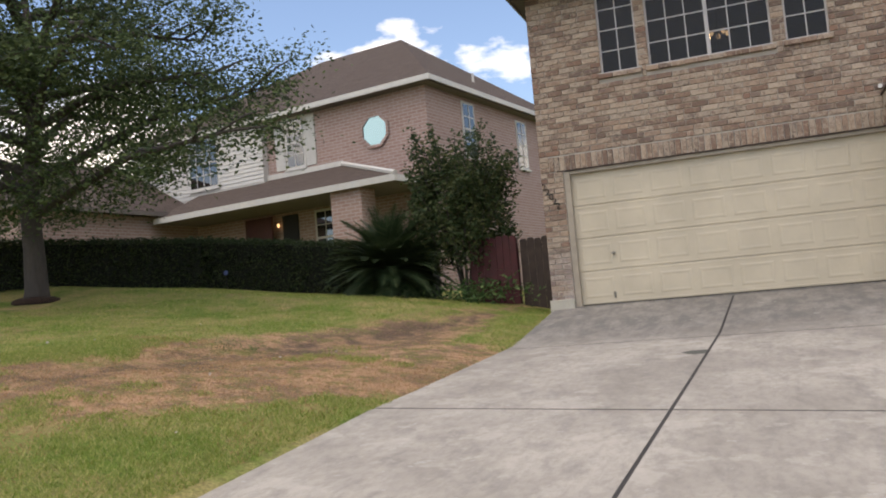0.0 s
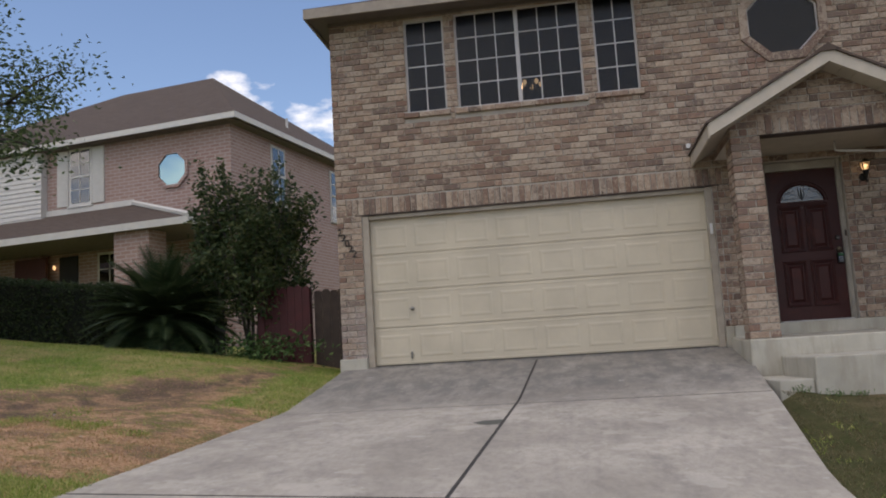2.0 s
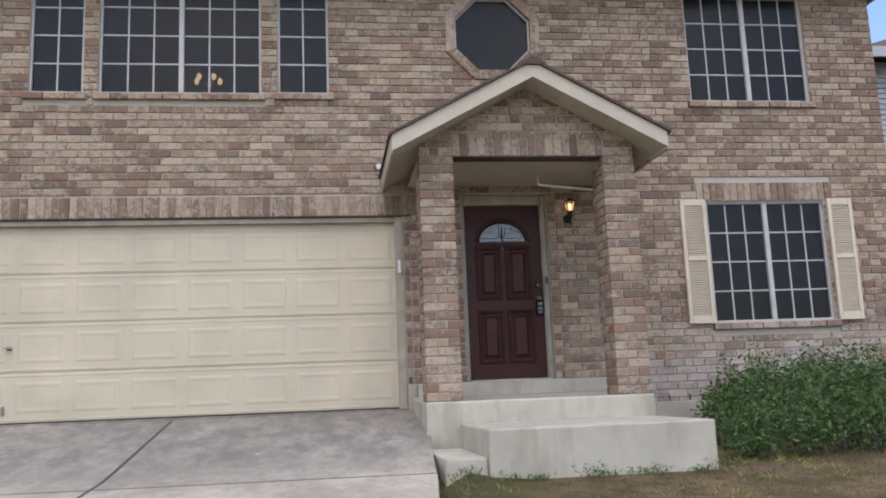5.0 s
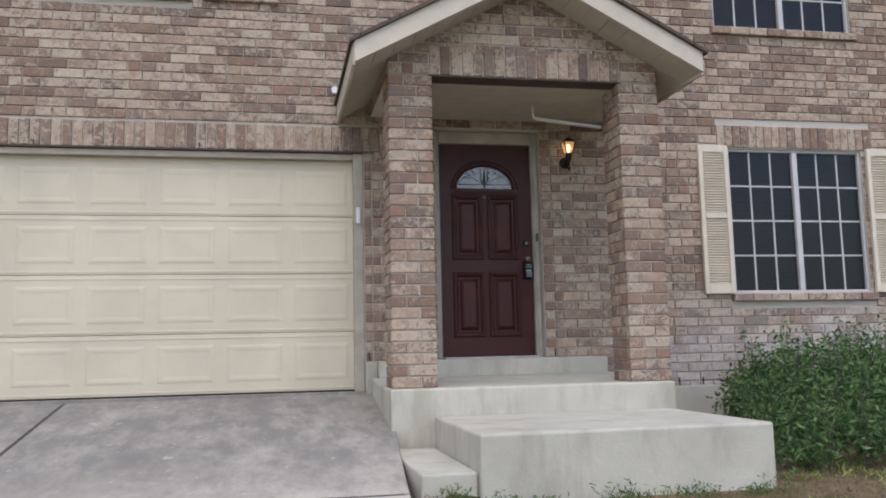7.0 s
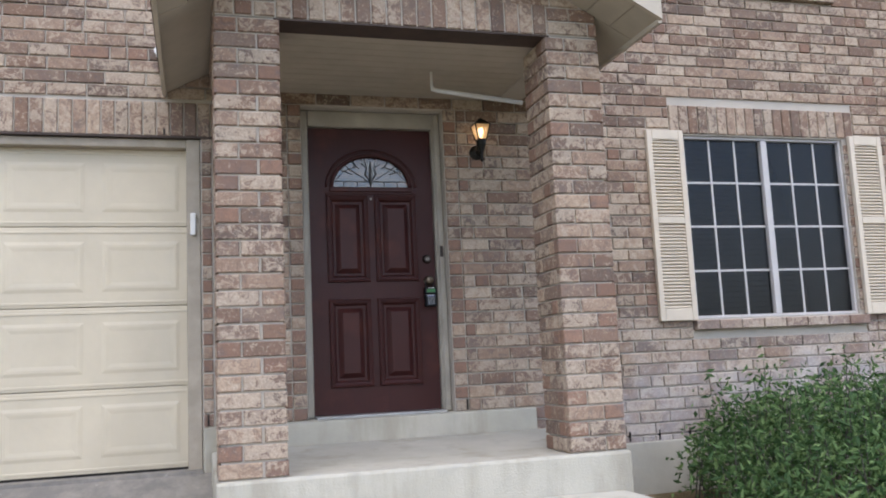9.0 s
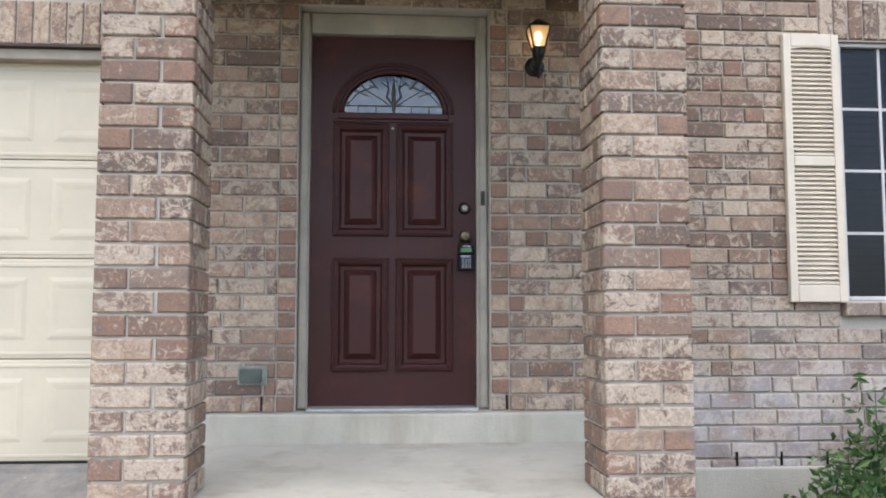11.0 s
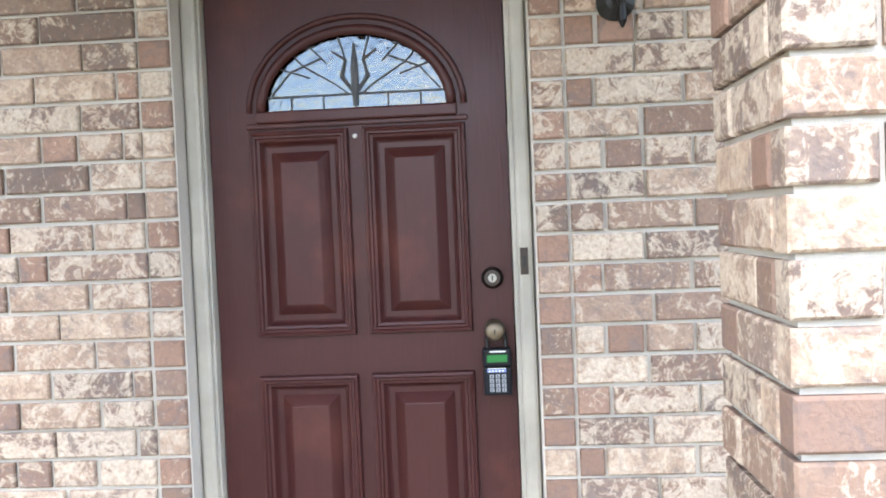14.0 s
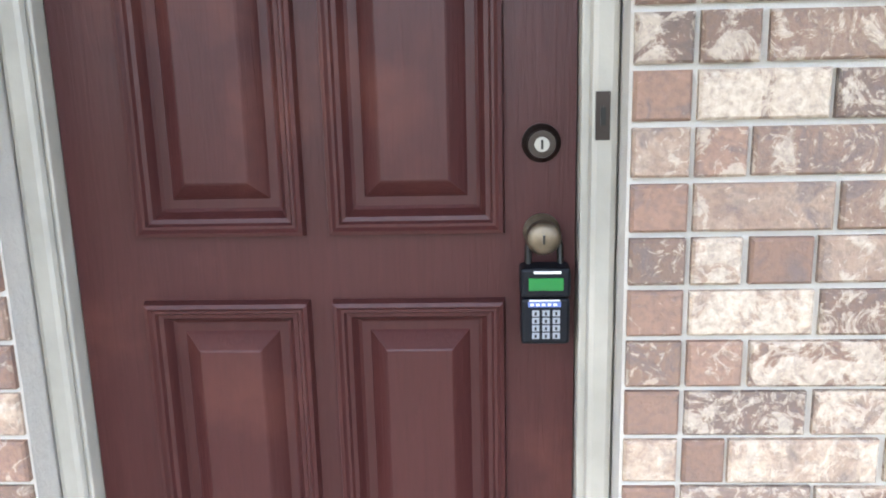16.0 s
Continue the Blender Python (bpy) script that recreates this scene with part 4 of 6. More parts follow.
make_window("window_1", W_A, 1, 2, 4, "narrow upper window with white grilles and dark glass")
make_window("window_2", W_B, 2, 3, 4, "wide upper double window with white grilles and dark glass")
make_window("window_3", W_C, 1, 2, 4, "narrow upper window with white grilles and dark glass")
make_window("window_4", W_UP, 2, 3, 4, "upper double window with white grilles and dark glass")
make_window("window_5", W_LOW, 2, 3, 4, "ground-floor double window with white grilles and blinds behind")


def make_octagon_window():
    win = thing("window_6", (OCT[0], F, OCT[1] - OCT[2]), "octagonal upper window with dark glass in a brick surround", "window", kind="structure")
    a, b = octagon(OCT[0], OCT[1], OCT[2] - 0.002), octagon(OCT[0], OCT[1], OCT[2] - 0.05)
    for i in range(8):
        j = (i + 1) % 8
        part("window_frame", Geo().prism([b[i], b[j], a[j], a[i]], "y", F + 0.03, F + 0.1), VINYL, win)
    ob = part("pane", Geo().prism(b, "y", F + 0.06, F + 0.066), GLASS, win)
    ob.visible_shadow = False


make_octagon_window()


# ---- front door ----
def raised_panel(x0, x1, z0, z1, y, arch=False):
    """A recessed field with a raised centre."""
    g = Geo()
    levels = ((0.0, -0.004), (0.004, -0.024), (0.011, -0.027), (0.017, -0.020), (0.022, -0.020), (0.026, -0.012), (0.034, -0.010), (0.044, 0.010), (0.050, 0.014), (0.066, 0.014), (0.070, 0.010), (0.096, -0.012), (0.100, -0.014))
    for ins, d in levels:
        g.v += [(x0 + ins, y + d, z0 + ins), (x1 - ins, y + d, z0 + ins), (x1 - ins, y + d, z1 - ins), (x0 + ins, y + d, z1 - ins)]
    for q in range(len(levels) - 1):
        for i in range(4):
            j = (i + 1) % 4
            g.f.append((q * 4 + i, q * 4 + j, q * 4 + 4 + j, q * 4 + 4 + i))
    q = 4 * (len(levels) - 1)
    g.f.append((q, q + 1, q + 2, q + 3))
    return g


def make_front_door():
    x0, x1, z0, z1 = 2.732, 3.648, 1.675, 3.735
    y = F + 0.145
    cx = (x0 + x1) / 2
    door = thing("front_door", (cx, y, z0), "closed mahogany-stained wooden front door with leaded fanlight", "door")
    A0, A1 = 2.853, 3.523
    rails = [(1.86, 2.485), (2.605, 3.242)]
    mid = (3.165, 3.205)
    # slab built round the panels and the fanlight
    fan_z, fan_r, fan_h = 3.30, 0.29, 0.235
    holes = [(A0, mid[0], *rails[0]), (mid[1], A1, *rails[0]), (A0, mid[0], *rails[1]), (mid[1], A1, *rails[1]), (cx - fan_r, cx + fan_r, fan_z, fan_z + fan_h)]
    g = Geo()
    for a, b, c, d in wall_cells(x0, x1, z0, z1, holes):
        g.box(a, b, y, y + 0.045, c, d)
    n = 14
    for i in range(n):
        t0, t1 = math.pi * i / n, math.pi * (i + 1) / n
        p = [(cx + fan_r * math.cos(t), fan_z + fan_h * math.sin(t)) for t in (t0, t1)]
        g.prism([p[0], (p[0][0], fan_z + fan_h), (p[1][0], fan_z + fan_h), p[1]], "y", y, y + 0.045)
    part("slab", g, DOOR_WOOD, door)
    for h in holes[:4]:
        part("panel", raised_panel(*h, y + 0.004), DOOR_WOOD, door)
    # moulded rim of the fanlight
    g = Geo()
    path = [(cx + (fan_r + 0.004) * math.cos(math.pi * i / 24), y - 0.004, fan_z + (fan_h + 0.004) * math.sin(math.pi * i / 24)) for i in range(25)]
    g.tube(path, 0.016, 8)
    part("fanlight_rim", g, DOOR_WOOD, door, smooth=True)
    part("fanlight_rail", Geo().box(cx - fan_r - 0.02, cx + fan_r + 0.02, y - 0.014, y + 0.002, fan_z - 0.035, fan_z + 0.002), DOOR_WOOD, door, bevel=0.006)
    path = [(cx + (fan_r + 0.042) * math.cos(math.pi * i / 24), y - 0.002, fan_z + (fan_h + 0.045) * math.sin(math.pi * i / 24)) for i in range(25)]
    part("fanlight_moulding", Geo().tube(path, 0.010, 8), DOOR_WOOD, door, smooth=True)
    part("fanlight_base", Geo().box(cx - fan_r - 0.052, cx + fan_r + 0.052, y - 0.010, y + 0.002, fan_z - 0.052, fan_z - 0.036), DOOR_WOOD, door, bevel=0.004)
    pts = [(cx + (fan_r - 0.001) * math.cos(math.pi * i / 24), fan_z + (fan_h - 0.001) * math.sin(math.pi * i / 24)) for i in range(25)]
    glass = part("fanlight_glass", Geo().prism(pts, "y", y + 0.012, y + 0.018), FAN_GLASS, door, "rippled leaded glass")
    # lead lines: a low band, an inner arch and a flower in the middle
    lead = Geo()
    yy = y + 0.009
    lead.tube([(cx - 0.275, yy, fan_z + 0.045), (cx + 0.275, yy, fan_z + 0.045)], 0.0035, 6)
    for k in (-0.2, -0.1, 0.0, 0.1, 0.2):
        lead.tube([(cx + k, yy, fan_z), (cx + k, yy, fan_z + 0.045)], 0.003, 6)
    for s in (-1, 1):
        lead.tube([(cx + s * (0.02 + 0.11 * math.sin(math.pi * i / 12)) + s * 0.10 * (i / 12), yy, fan_z + 0.045 + 0.15 * math.sin(math.pi * i / 24) ** 0.8) for i in range(13)], 0.003, 6)
        lead.tube([(cx + s * 0.005, yy, fan_z + 0.05), (cx + s * 0.04, yy, fan_z + 0.10), (cx + s * 0.028, yy, fan_z + 0.15), (cx + s * 0.07, yy, fan_z + 0.18)], [0.006, 0.008, 0.006, 0.003], 6)
        lead.tube([(cx + s * 0.10, yy, fan_z + 0.16), (cx + s * 0.2, yy, fan_z + 0.12), (cx + s * 0.262, yy, fan_z + 0.05)], 0.003, 6)
        for a in (35, 60, 80):
            t = radians(a)
            lead.tube([(cx + s * 0.17 * math.cos(t), yy, fan_z + 0.14 * math.sin(t) + 0.02), (cx + s * 0.28 * math.cos(t), yy, fan_z + 0.228 * math.sin(t))], 0.003, 6)
    lead.tube([(cx, yy, fan_z + 0.01), (cx, yy, fan_z + 0.06), (cx, yy, fan_z + 0.13), (cx, yy, fan_z + 0.2)], [0.008, 0.012, 0.012, 0.003], 8)
    part("lead_came", lead, LEAD, door, "silvery lead lines and flower")
    # viewer, deadbolt, knob, threshold
    part("viewer", Geo().lathe([(0.008, 0.001), (0.008, -0.004), (0.004, -0.005)], (3.184, y, 3.215), "y", 12), STEELY, door)
    bolt = part("deadbolt", Geo().lathe([(0.034, 0.0), (0.034, -0.006), (0.026, -0.018), (0.024, -0.024)], (3.587, y, 2.765), "y", 24), BRONZE, door, "dark bronze deadbolt", smooth=False)
    part("cylinder", Geo().lathe([(0.013, -0.02), (0.013, -0.027)], (3.587, y, 2.765), "y", 16), STEELY, bolt)
    part("keyhole", Geo().box(3.585, 3.589, y - 0.029, y - 0.026, 2.757, 2.773), BLACK, bolt)
    knob = part("door_knob", Geo().lathe([(0.033, 0.0), (0.033, -0.006), (0.014, -0.010), (0.014, -0.030), (0.027, -0.038), (0.031, -0.052), (0.027, -0.064), (0.016, -0.068)], (3.588, y, 2.607), "y", 24), BRASS, door, "worn antique-brass knob", smooth=True)
    part("keyhole", Geo().box(3.586, 3.590, y - 0.071, y - 0.067, 2.599, 2.615), BLACK, knob)
    # frame
    fr = thing("door_1", (cx, F, 1.66), "beige painted door frame with aluminium threshold", "door frame", kind="structure")
    for a, b, s in ((DOOR[0] + 0.002, x0 - 0.003, -1), (x1 + 0.003, DOOR[1] - 0.002, 1)):
        part("jamb", Geo().box(a, b, F + 0.105, F + 0.195, 1.66, 3.857), JAMB, fr, bevel=0.004)
        e0, e1 = (a, a + 0.05) if s < 0 else (b - 0.05, b)
        part("moulding", Geo().box(e0 + 0.001, e1 - 0.001, F + 0.082, F + 0.108, 1.662, 3.856), JAMB, fr, bevel=0.012)
    part("head", Geo().box(x0 - 0.0025, x1 + 0.0025, F + 0.098, F + 0.195, z1 + 0.004, 3.856), JAMB, fr, bevel=0.006)
    part("sill", Geo().box(DOOR[0] + 0.001, DOOR[1] - 0.001, F - 0.006, F + 0.195, 1.63, 1.6562), STEP, fr, "painted concrete sill")
    part("threshold", Geo().box(x0 - 0.001, x1 + 0.001, F - 0.012, F + 0.195, 1.657, 1.6725), THRESHOLD, fr, "grey aluminium threshold", bevel=0.004)
    part("strike_plate", Geo().box(3.672, 3.696, F + 0.077, F + 0.083, 2.775, 2.855), BRONZE, fr, "small bronze plate")
    part("strike_hole", Geo().box(3.680, 3.689, F + 0.0755, F + 0.0775, 2.80, 2.83), BLACK, fr)


THRESHOLD = paint("aluminium_sill", (0.46, 0.46, 0.45), 0.4, 0.2, 8, metal=0.2)
LEAD = paint("lead_came", (0.10, 0.10, 0.105), 0.5, 0.3, 30, metal=0.5)
BRONZE = paint("dark_bronze", (0.045, 0.035, 0.03), 0.35, 0.3, metal=0.8)
BRASS = paint("antique_brass", (0.21, 0.165, 0.115), 0.35, 0.3, 30, metal=0.85)
make_front_door()


# ---- small things on the front ----
def make_shutter(x0, x1):
    z0, z1 = 2.24, 3.755
    y0, y1 = F - 0.045, F - 0.006
    sh = thing("shutter", ((x0 + x1) / 2, F, z0), "cream louvred vinyl window shutter fixed to brick", "shutter", "window shutters")
    b = 0.045
    part("stile", Geo().box(x0, x0 + b, y0, y1, z0, z1), SHUTTER, sh, bevel=0.005)
    part("stile", Geo().box(x1 - b, x1, y0, y1, z0, z1), SHUTTER, sh, bevel=0.005)
    zm = z0 + (z1 - z0) * 0.52
    for a, c in ((z0, z0 + 0.095), (zm - 0.028, zm + 0.028), (z1 - 0.075, z1)):
        part("rail", Geo().box(x0 + b + 0.0005, x1 - b - 0.0005, y0, y1, a, c), SHUTTER, sh, bevel=0.005)
    cx = (x0 + x1) / 2
    g = Geo().prism([(x0 + b, z1 - 0.074), (x0 + b, z1 - 0.088), (cx - 0.05, z1 - 0.078), (cx + 0.05, z1 - 0.078), (x1 - b, z1 - 0.088), (x1 - b, z1 - 0.074)], "y", y0 + 0.003, y1)
    part("arched_rail", g, SHUTTER, sh)
    part("backing", Geo().box(x0 + 0.01, x1 - 0.01, y1 - 0.008, y1 - 0.001, z0 + 0.01, z1 - 0.01), SHUTTER, sh)
    for lo, hi in ((z0 + 0.097, zm - 0.03), (zm + 0.03, z1 - 0.08)):
        n = round((hi - lo) / 0.0265)
        h = (hi - lo) / n
        me = Geo().prism([(0.0, 0.0), (-0.026, 0.004), (-0.026, 0.010), (-0.004, h * 0.98), (0.0, h * 0.98)], "x", 0.0, x1 - x0 - 2 * b - 0.001).mesh("slat")
        me.materials.append(SHUTTER)
        for i in range(n):
            ob = new("slat", me)
            ob.parent, ob.matrix_parent_inverse = sh, sh.matrix_basis.inverted()
            ob.location = (x0 + b + 0.0005, y1 - 0.006, lo + i * h)
    return sh


first = make_shutter(5.375, 5.70)
copy_thing(first, pose(7.30 + 0.1625, F, 2.24))


BLIND = paint("blind_slat", (0.22, 0.215, 0.21), 0.5)


def make_blinds():
    x0, x1, z0, z1 = W_LOW
    bl = thing("window_blind", ((x0 + x1) / 2, F + 0.22, z0), "closed pale horizontal blind behind the ground-floor window", "blind")
    n = 34
    h = (z1 - z0) / n
    for i in range(n):
        g = Geo().prism([(F + 0.225, 0.0), (F + 0.205, 0.006), (F + 0.207, 0.010), (F + 0.226, h * 0.95)], "x", x0 - 0.05, x1 + 0.05)
        g.v = [(a, b, c + z0 + i * h) for a, b, c in g.v]
        part("slat", g, BLIND, bl)


make_blinds()


def make_chandelier(at, drop, label):
    x, y, z = at
    ch = thing("chandelier", (x, y, z), label, "chandelier", "lit lamps behind upper windows")
    part("stem", Geo().tube([(x, y, z), (x, y, z - drop)], 0.012, 8), BRASS, ch)
    for k in range(5):
        a = 2 * math.pi * k / 5 + 0.3
        dx, dy = math.cos(a) * 0.16, math.sin(a) * 0.16
        part("arm", Geo().tube([(x, y, z - drop + 0.02), (x + dx * 0.6, y + dy * 0.6, z - drop - 0.05), (x + dx, y + dy, z - drop)], 0.008, 6), BRASS, ch)
        part("bulb", Geo().lathe([(0.008, 0.0), (0.03, 0.03), (0.034, 0.06), (0.02, 0.09), (0.004, 0.1)], (x + dx, y + dy, z - drop), "z", 10), BULB, ch, smooth=True)


def glow(name, colour, strength):
    m = Mat(name)
    m.b.inputs["Emission Color"].default_value = (*colour, 1)
    m.b.inputs["Emission Strength"].default_value = strength
    return m.done(colour, 0.5)


BULB = glow("warm_bulb", (1.0, 0.62, 0.28), 9.0)
make_chandelier((-0.43, 12.6, 6.53), 0.80, "brass chandelier with lit bulbs seen through dark glass")
make_chandelier((6.05, 12.6, 6.53), 0.28, "small brass chandelier with lit bulbs behind dark glass")


def make_lantern():
    x, y, z = 3.965, F - 0.13, 3.60
    lamp = thing("wall_lantern", (x, F, z - 0.1), "lit black carriage lantern with amber glass on the brick", "wall lamp")
    part("backplate", Geo().lathe([(0.055, 0.0), (0.055, -0.012), (0.03, -0.03), (0.012, -0.034)], (x, F - 0.001, z - 0.06), "y", 20), BLACK, lamp)
    part("arm", Geo().tube([(x, F - 0.03, z - 0.06), (x, F - 0.09, z - 0.10), (x, y, z - 0.05), (x, y, z + 0.01)], [0.014, 0.016, 0.018, 0.014], 8), BLACK, lamp)
    part("finial", Geo().lathe([(0.003, -0.16), (0.012, -0.14), (0.010, -0.10), (0.022, -0.06), (0.034, -0.03), (0.038, 0.0)], (x, y, z), "z", 14), BLACK, lamp)
    part("cage_floor", Geo().box(x - 0.034, x + 0.034, y - 0.034, y + 0.034, z, z + 0.010), BLACK, lamp)
    lo, hi, h = 0.032, 0.056, 0.115
    for sx in (-1, 1):
        for sy in (-1, 1):
            part("cage_bar", Geo().tube([(x + sx * lo, y + sy * lo, z + 0.008), (x + sx * hi, y + sy * hi, z + h)], 0.005, 6), BLACK, lamp)
    for k in range(4):
        a = math.pi / 2 * k
        def rot(u, w):
            return (x + u * math.cos(a) - w * math.sin(a), y + u * math.sin(a) + w * math.cos(a))
        q = [(*rot(-lo + 0.002, lo - 0.002), z + 0.01), (*rot(lo - 0.002, lo - 0.002), z + 0.01), (*rot(hi - 0.002, hi - 0.002), z + h), (*rot(-hi + 0.002, hi - 0.002), z + h)]
        ob = part("glass_pane", Geo().poly(q), AMBER, lamp)
        ob.visible_shadow = False
    g = Geo()
    g.v = [(x + sx * 0.062, y + sy * 0.062, z + h) for sx, sy in ((-1, -1), (1, -1), (1, 1), (-1, 1))] + [(x, y, z + h + 0.06)]
    g.f = [(0, 1, 4), (1, 2, 4), (2, 3, 4), (3, 0, 4), (3, 2, 1, 0)]
    part("cap", g, BLACK, lamp)
    part("bulb", Geo().lathe([(0.008, 0.0), (0.010, 0.03), (0.018, 0.05), (0.020, 0.066), (0.012, 0.082), (0.003, 0.088)], (x, y, z + 0.012), "z", 12), PORCH_BULB, lamp, smooth=True)


PORCH_BULB = glow("porch_bulb", (1.0, 0.68, 0.38), 3.5)


def amber_material():
    m = Mat("amber_glass")
    tr = m.node("BsdfTransparent", Color=(0.98, 0.88, 0.72, 1))
    tl = m.node("BsdfTranslucent", Color=(0.95, 0.78, 0.55, 1))
    mx = m.t.nodes.new("ShaderNodeMixShader")
    mx.inputs[0].default_value = 0.6
    m.link(tr.outputs[0], mx.inputs[1]), m.link(tl.outputs[0], mx.inputs[2])
    m.link(mx.outputs[0], m.t.nodes["Material Output"].inputs[0])
    return m.m


AMBER = amber_material()
make_lantern()


KEY = paint("keypad_grey", (0.27, 0.28, 0.30), 0.5, 0.15)


def make_lockbox():
    y = F + 0.145
    x0, x1, z0, z1 = 3.549, 3.634, 2.415, 2.558
    yf = y - 0.062
    box = thing("lockbox", (3.59, y, z0), "black electronic key lockbox hanging from the knob", "lockbox")
    part("body", Geo().box(x0, x1, yf, y - 0.012, z0, z1 - 0.058), BLACK_PLASTIC, box, bevel=0.006)
    part("head", Geo().box(x0 - 0.001, x1 + 0.001, yf - 0.003, y - 0.012, z1 - 0.056, z1 - 0.003), BLACK_PLASTIC, box, bevel=0.006)
    part("top_slot", Geo().box(x0 + 0.022, x1 - 0.016, yf - 0.0045, yf, z1 - 0.012, z1 - 0.008), WHITE, box)
    part("screen", Geo().box(x0 + 0.013, x1 - 0.012, yf - 0.0055, yf, z1 - 0.042, z1 - 0.020), SCREEN, box, "green display")
    part("label_strip", Geo().box(x0 + 0.012, x1 - 0.016, yf - 0.002, yf + 0.002, z0 + 0.070, z0 + 0.079), BLUE, box, "blue label strip")
    part("label_line", Geo().box(x0 + 0.014, x1 - 0.018, yf - 0.002, yf + 0.002, z0 + 0.0805, z0 + 0.0825), WHITE, box)
    for k in range(5):
        a = x0 + 0.016 + k * 0.010
        part("label_mark", Geo().box(a, a + 0.006, yf - 0.0026, yf, z0 + 0.0725, z0 + 0.0765), WHITE, box)
    keys = Geo().box(0, 0.0125, 0, 0.004, 0, 0.0105).mesh("key")
    keys.materials.append(KEY)
    mark = Geo().box(0, 0.004, 0, 0.001, 0, 0.006).mesh("key_mark")
    mark.materials.append(BLACK)
    for r in range(4):
        for c in range(3):
            at = (x0 + 0.019 + c * 0.018, yf - 0.003, z0 + 0.012 + r * 0.0138)
            ob = new("key", keys)
            ob.parent, ob.matrix_parent_inverse, ob.location = box, box.matrix_basis.inverted(), at
            o2 = new("key_mark", mark)
            o2.parent, o2.matrix_parent_inverse, o2.location = box, box.matrix_basis.inverted(), (at[0] + 0.004, at[1] - 0.0006, at[2] + 0.002)
    g = Geo().tube([(x0 + 0.014, y - 0.028, z1 - 0.01), (x0 + 0.015, y - 0.022, z1 + 0.03), (x0 + 0.022, y - 0.018, z1 + 0.05), (3.588, y - 0.018, z1 + 0.066), (x1 - 0.022, y - 0.018, z1 + 0.05), (x1 - 0.015, y - 0.022, z1 + 0.03), (x1 - 0.014, y - 0.028, z1 - 0.01)], 0.006, 8)
    part("shackle", g, BLACK, box, "black coated shackle")


BLACK_PLASTIC = paint("black_plastic", (0.006, 0.0065, 0.009), 0.5, 0.2)
BLACK_PLASTIC.node_tree.nodes["Principled BSDF"].inputs["Specular IOR Level"].default_value = 0.15
SCREEN = paint("green_screen", (0.02, 0.15, 0.035), 0.2, 0.1)
BLUE = paint("blue_label", (0.10, 0.14, 0.35), 0.4)
make_lockbox()


def make_numbers():
    """The house number, each digit a thing, stepping down to the lower right."""
    for i, ch in enumerate("22022"):
        cu = bpy.data.curves.new("house_number", "FONT")
        cu.body, cu.size, cu.extrude, cu.align_x, cu.align_y = ch, 0.145, 0.006, "CENTER", "CENTER"
        tmp = bpy.data.objects.new("tmp", cu)
        scene.collection.objects.link(tmp)
        dg = bpy.context.evaluated_depsgraph_get()
        me = bpy.data.meshes.new_from_object(tmp.evaluated_get(dg))
        bpy.data.objects.remove(tmp)
        me.materials.clear()
        me.materials.append(BLACK)
        ob = new("house_number", me)
        ob.matrix_basis = pose(-3.335 + i * 0.052, F - 0.011, 3.37 - i * 0.082, 90, 0, 0)
        tagged(ob, "black metal house number digit %s on the brick" % ch, "number", "house number digits")


make_numbers()


def make_outlet():
    x0, x1, z0, z1 = 2.375, 2.53, 1.80, 1.90
    o = thing("outlet_cover", ((x0 + x1) / 2, F, z0), "weathered grey-green outdoor outlet cover on the brick", "outlet")
    part("plate", Geo().box(x0, x1, F - 0.012, F - 0.002, z0, z1), OUTLET, o, bevel=0.004)
    part("lid", Geo().box(x0 + 0.012, x1 - 0.03, F - 0.030, F - 0.011, z0 + 0.012, z1 - 0.012), OUTLET_LID, o, "darker hinged lid", bevel=0.006)
    part("hinge", Geo().tube([(x1 - 0.022, F - 0.018, z0 + 0.015), (x1 - 0.022, F - 0.018, z1 - 0.015)], 0.006, 8), OUTLET, o)


OUTLET = paint("outlet_metal", (0.28, 0.29, 0.25), 0.5, 0.3, 20)
OUTLET_LID = paint("outlet_lid", (0.10, 0.12, 0.11), 0.25, 0.3, 20)
make_outlet()

g = Geo().tube([(3.48, 10.6, 3.944), (3.48, 10.6, 3.85), (3.485, 10.6, 3.825), (3.52, 10.6, 3.815), (4.125, 10.6, 3.755)], [0.008, 0.010, 0.015, 0.016, 0.016], 8)
tagged(part("pipe", g, WHITE, smooth=True), "slim white pipe hung under the porch ceiling", "pipe")

fl = thing("security_light", (1.725, F, 4.155), "small white security light on the brick beside the eave", "outdoor lamp")
part("base", Geo().box(1.70, 1.75, F - 0.025, F - 0.003, 4.155, 4.215), WHITE, fl, bevel=0.008)
part("head", Geo().lathe([(0.014, 0.0), (0.028, -0.035), (0.032, -0.055)], (1.72, F - 0.024, 4.18), "y", 12), WHITE, fl)

# a wall tap low on the brick by the corner
tap = thing("wall_tap", (8.1, F, 2.05), "small dark garden tap on the brick wall", "tap")
part("spout", Geo().tube([(8.1, F - 0.002, 2.08), (8.1, F - 0.08, 2.08), (8.1, F - 0.10, 2.05)], 0.014, 8), BRONZE, tap)
part("wheel", Geo().lathe([(0.03, 0.0), (0.03, 0.008)], (8.1, F - 0.06, 2.11), "z", 10), BRONZE, tap)

YARD_BLUE = paint("yard_sign_blue", (0.05, 0.09, 0.28), 0.4)

# ---- fence and gate beside the house ----
RED = paint("red_stained_fence", (0.075, 0.010, 0.013), 0.7, 0.25, 5)
OLD = paint("grey_fence_wood", (0.07, 0.05, 0.04), 0.9, 0.3, 5)


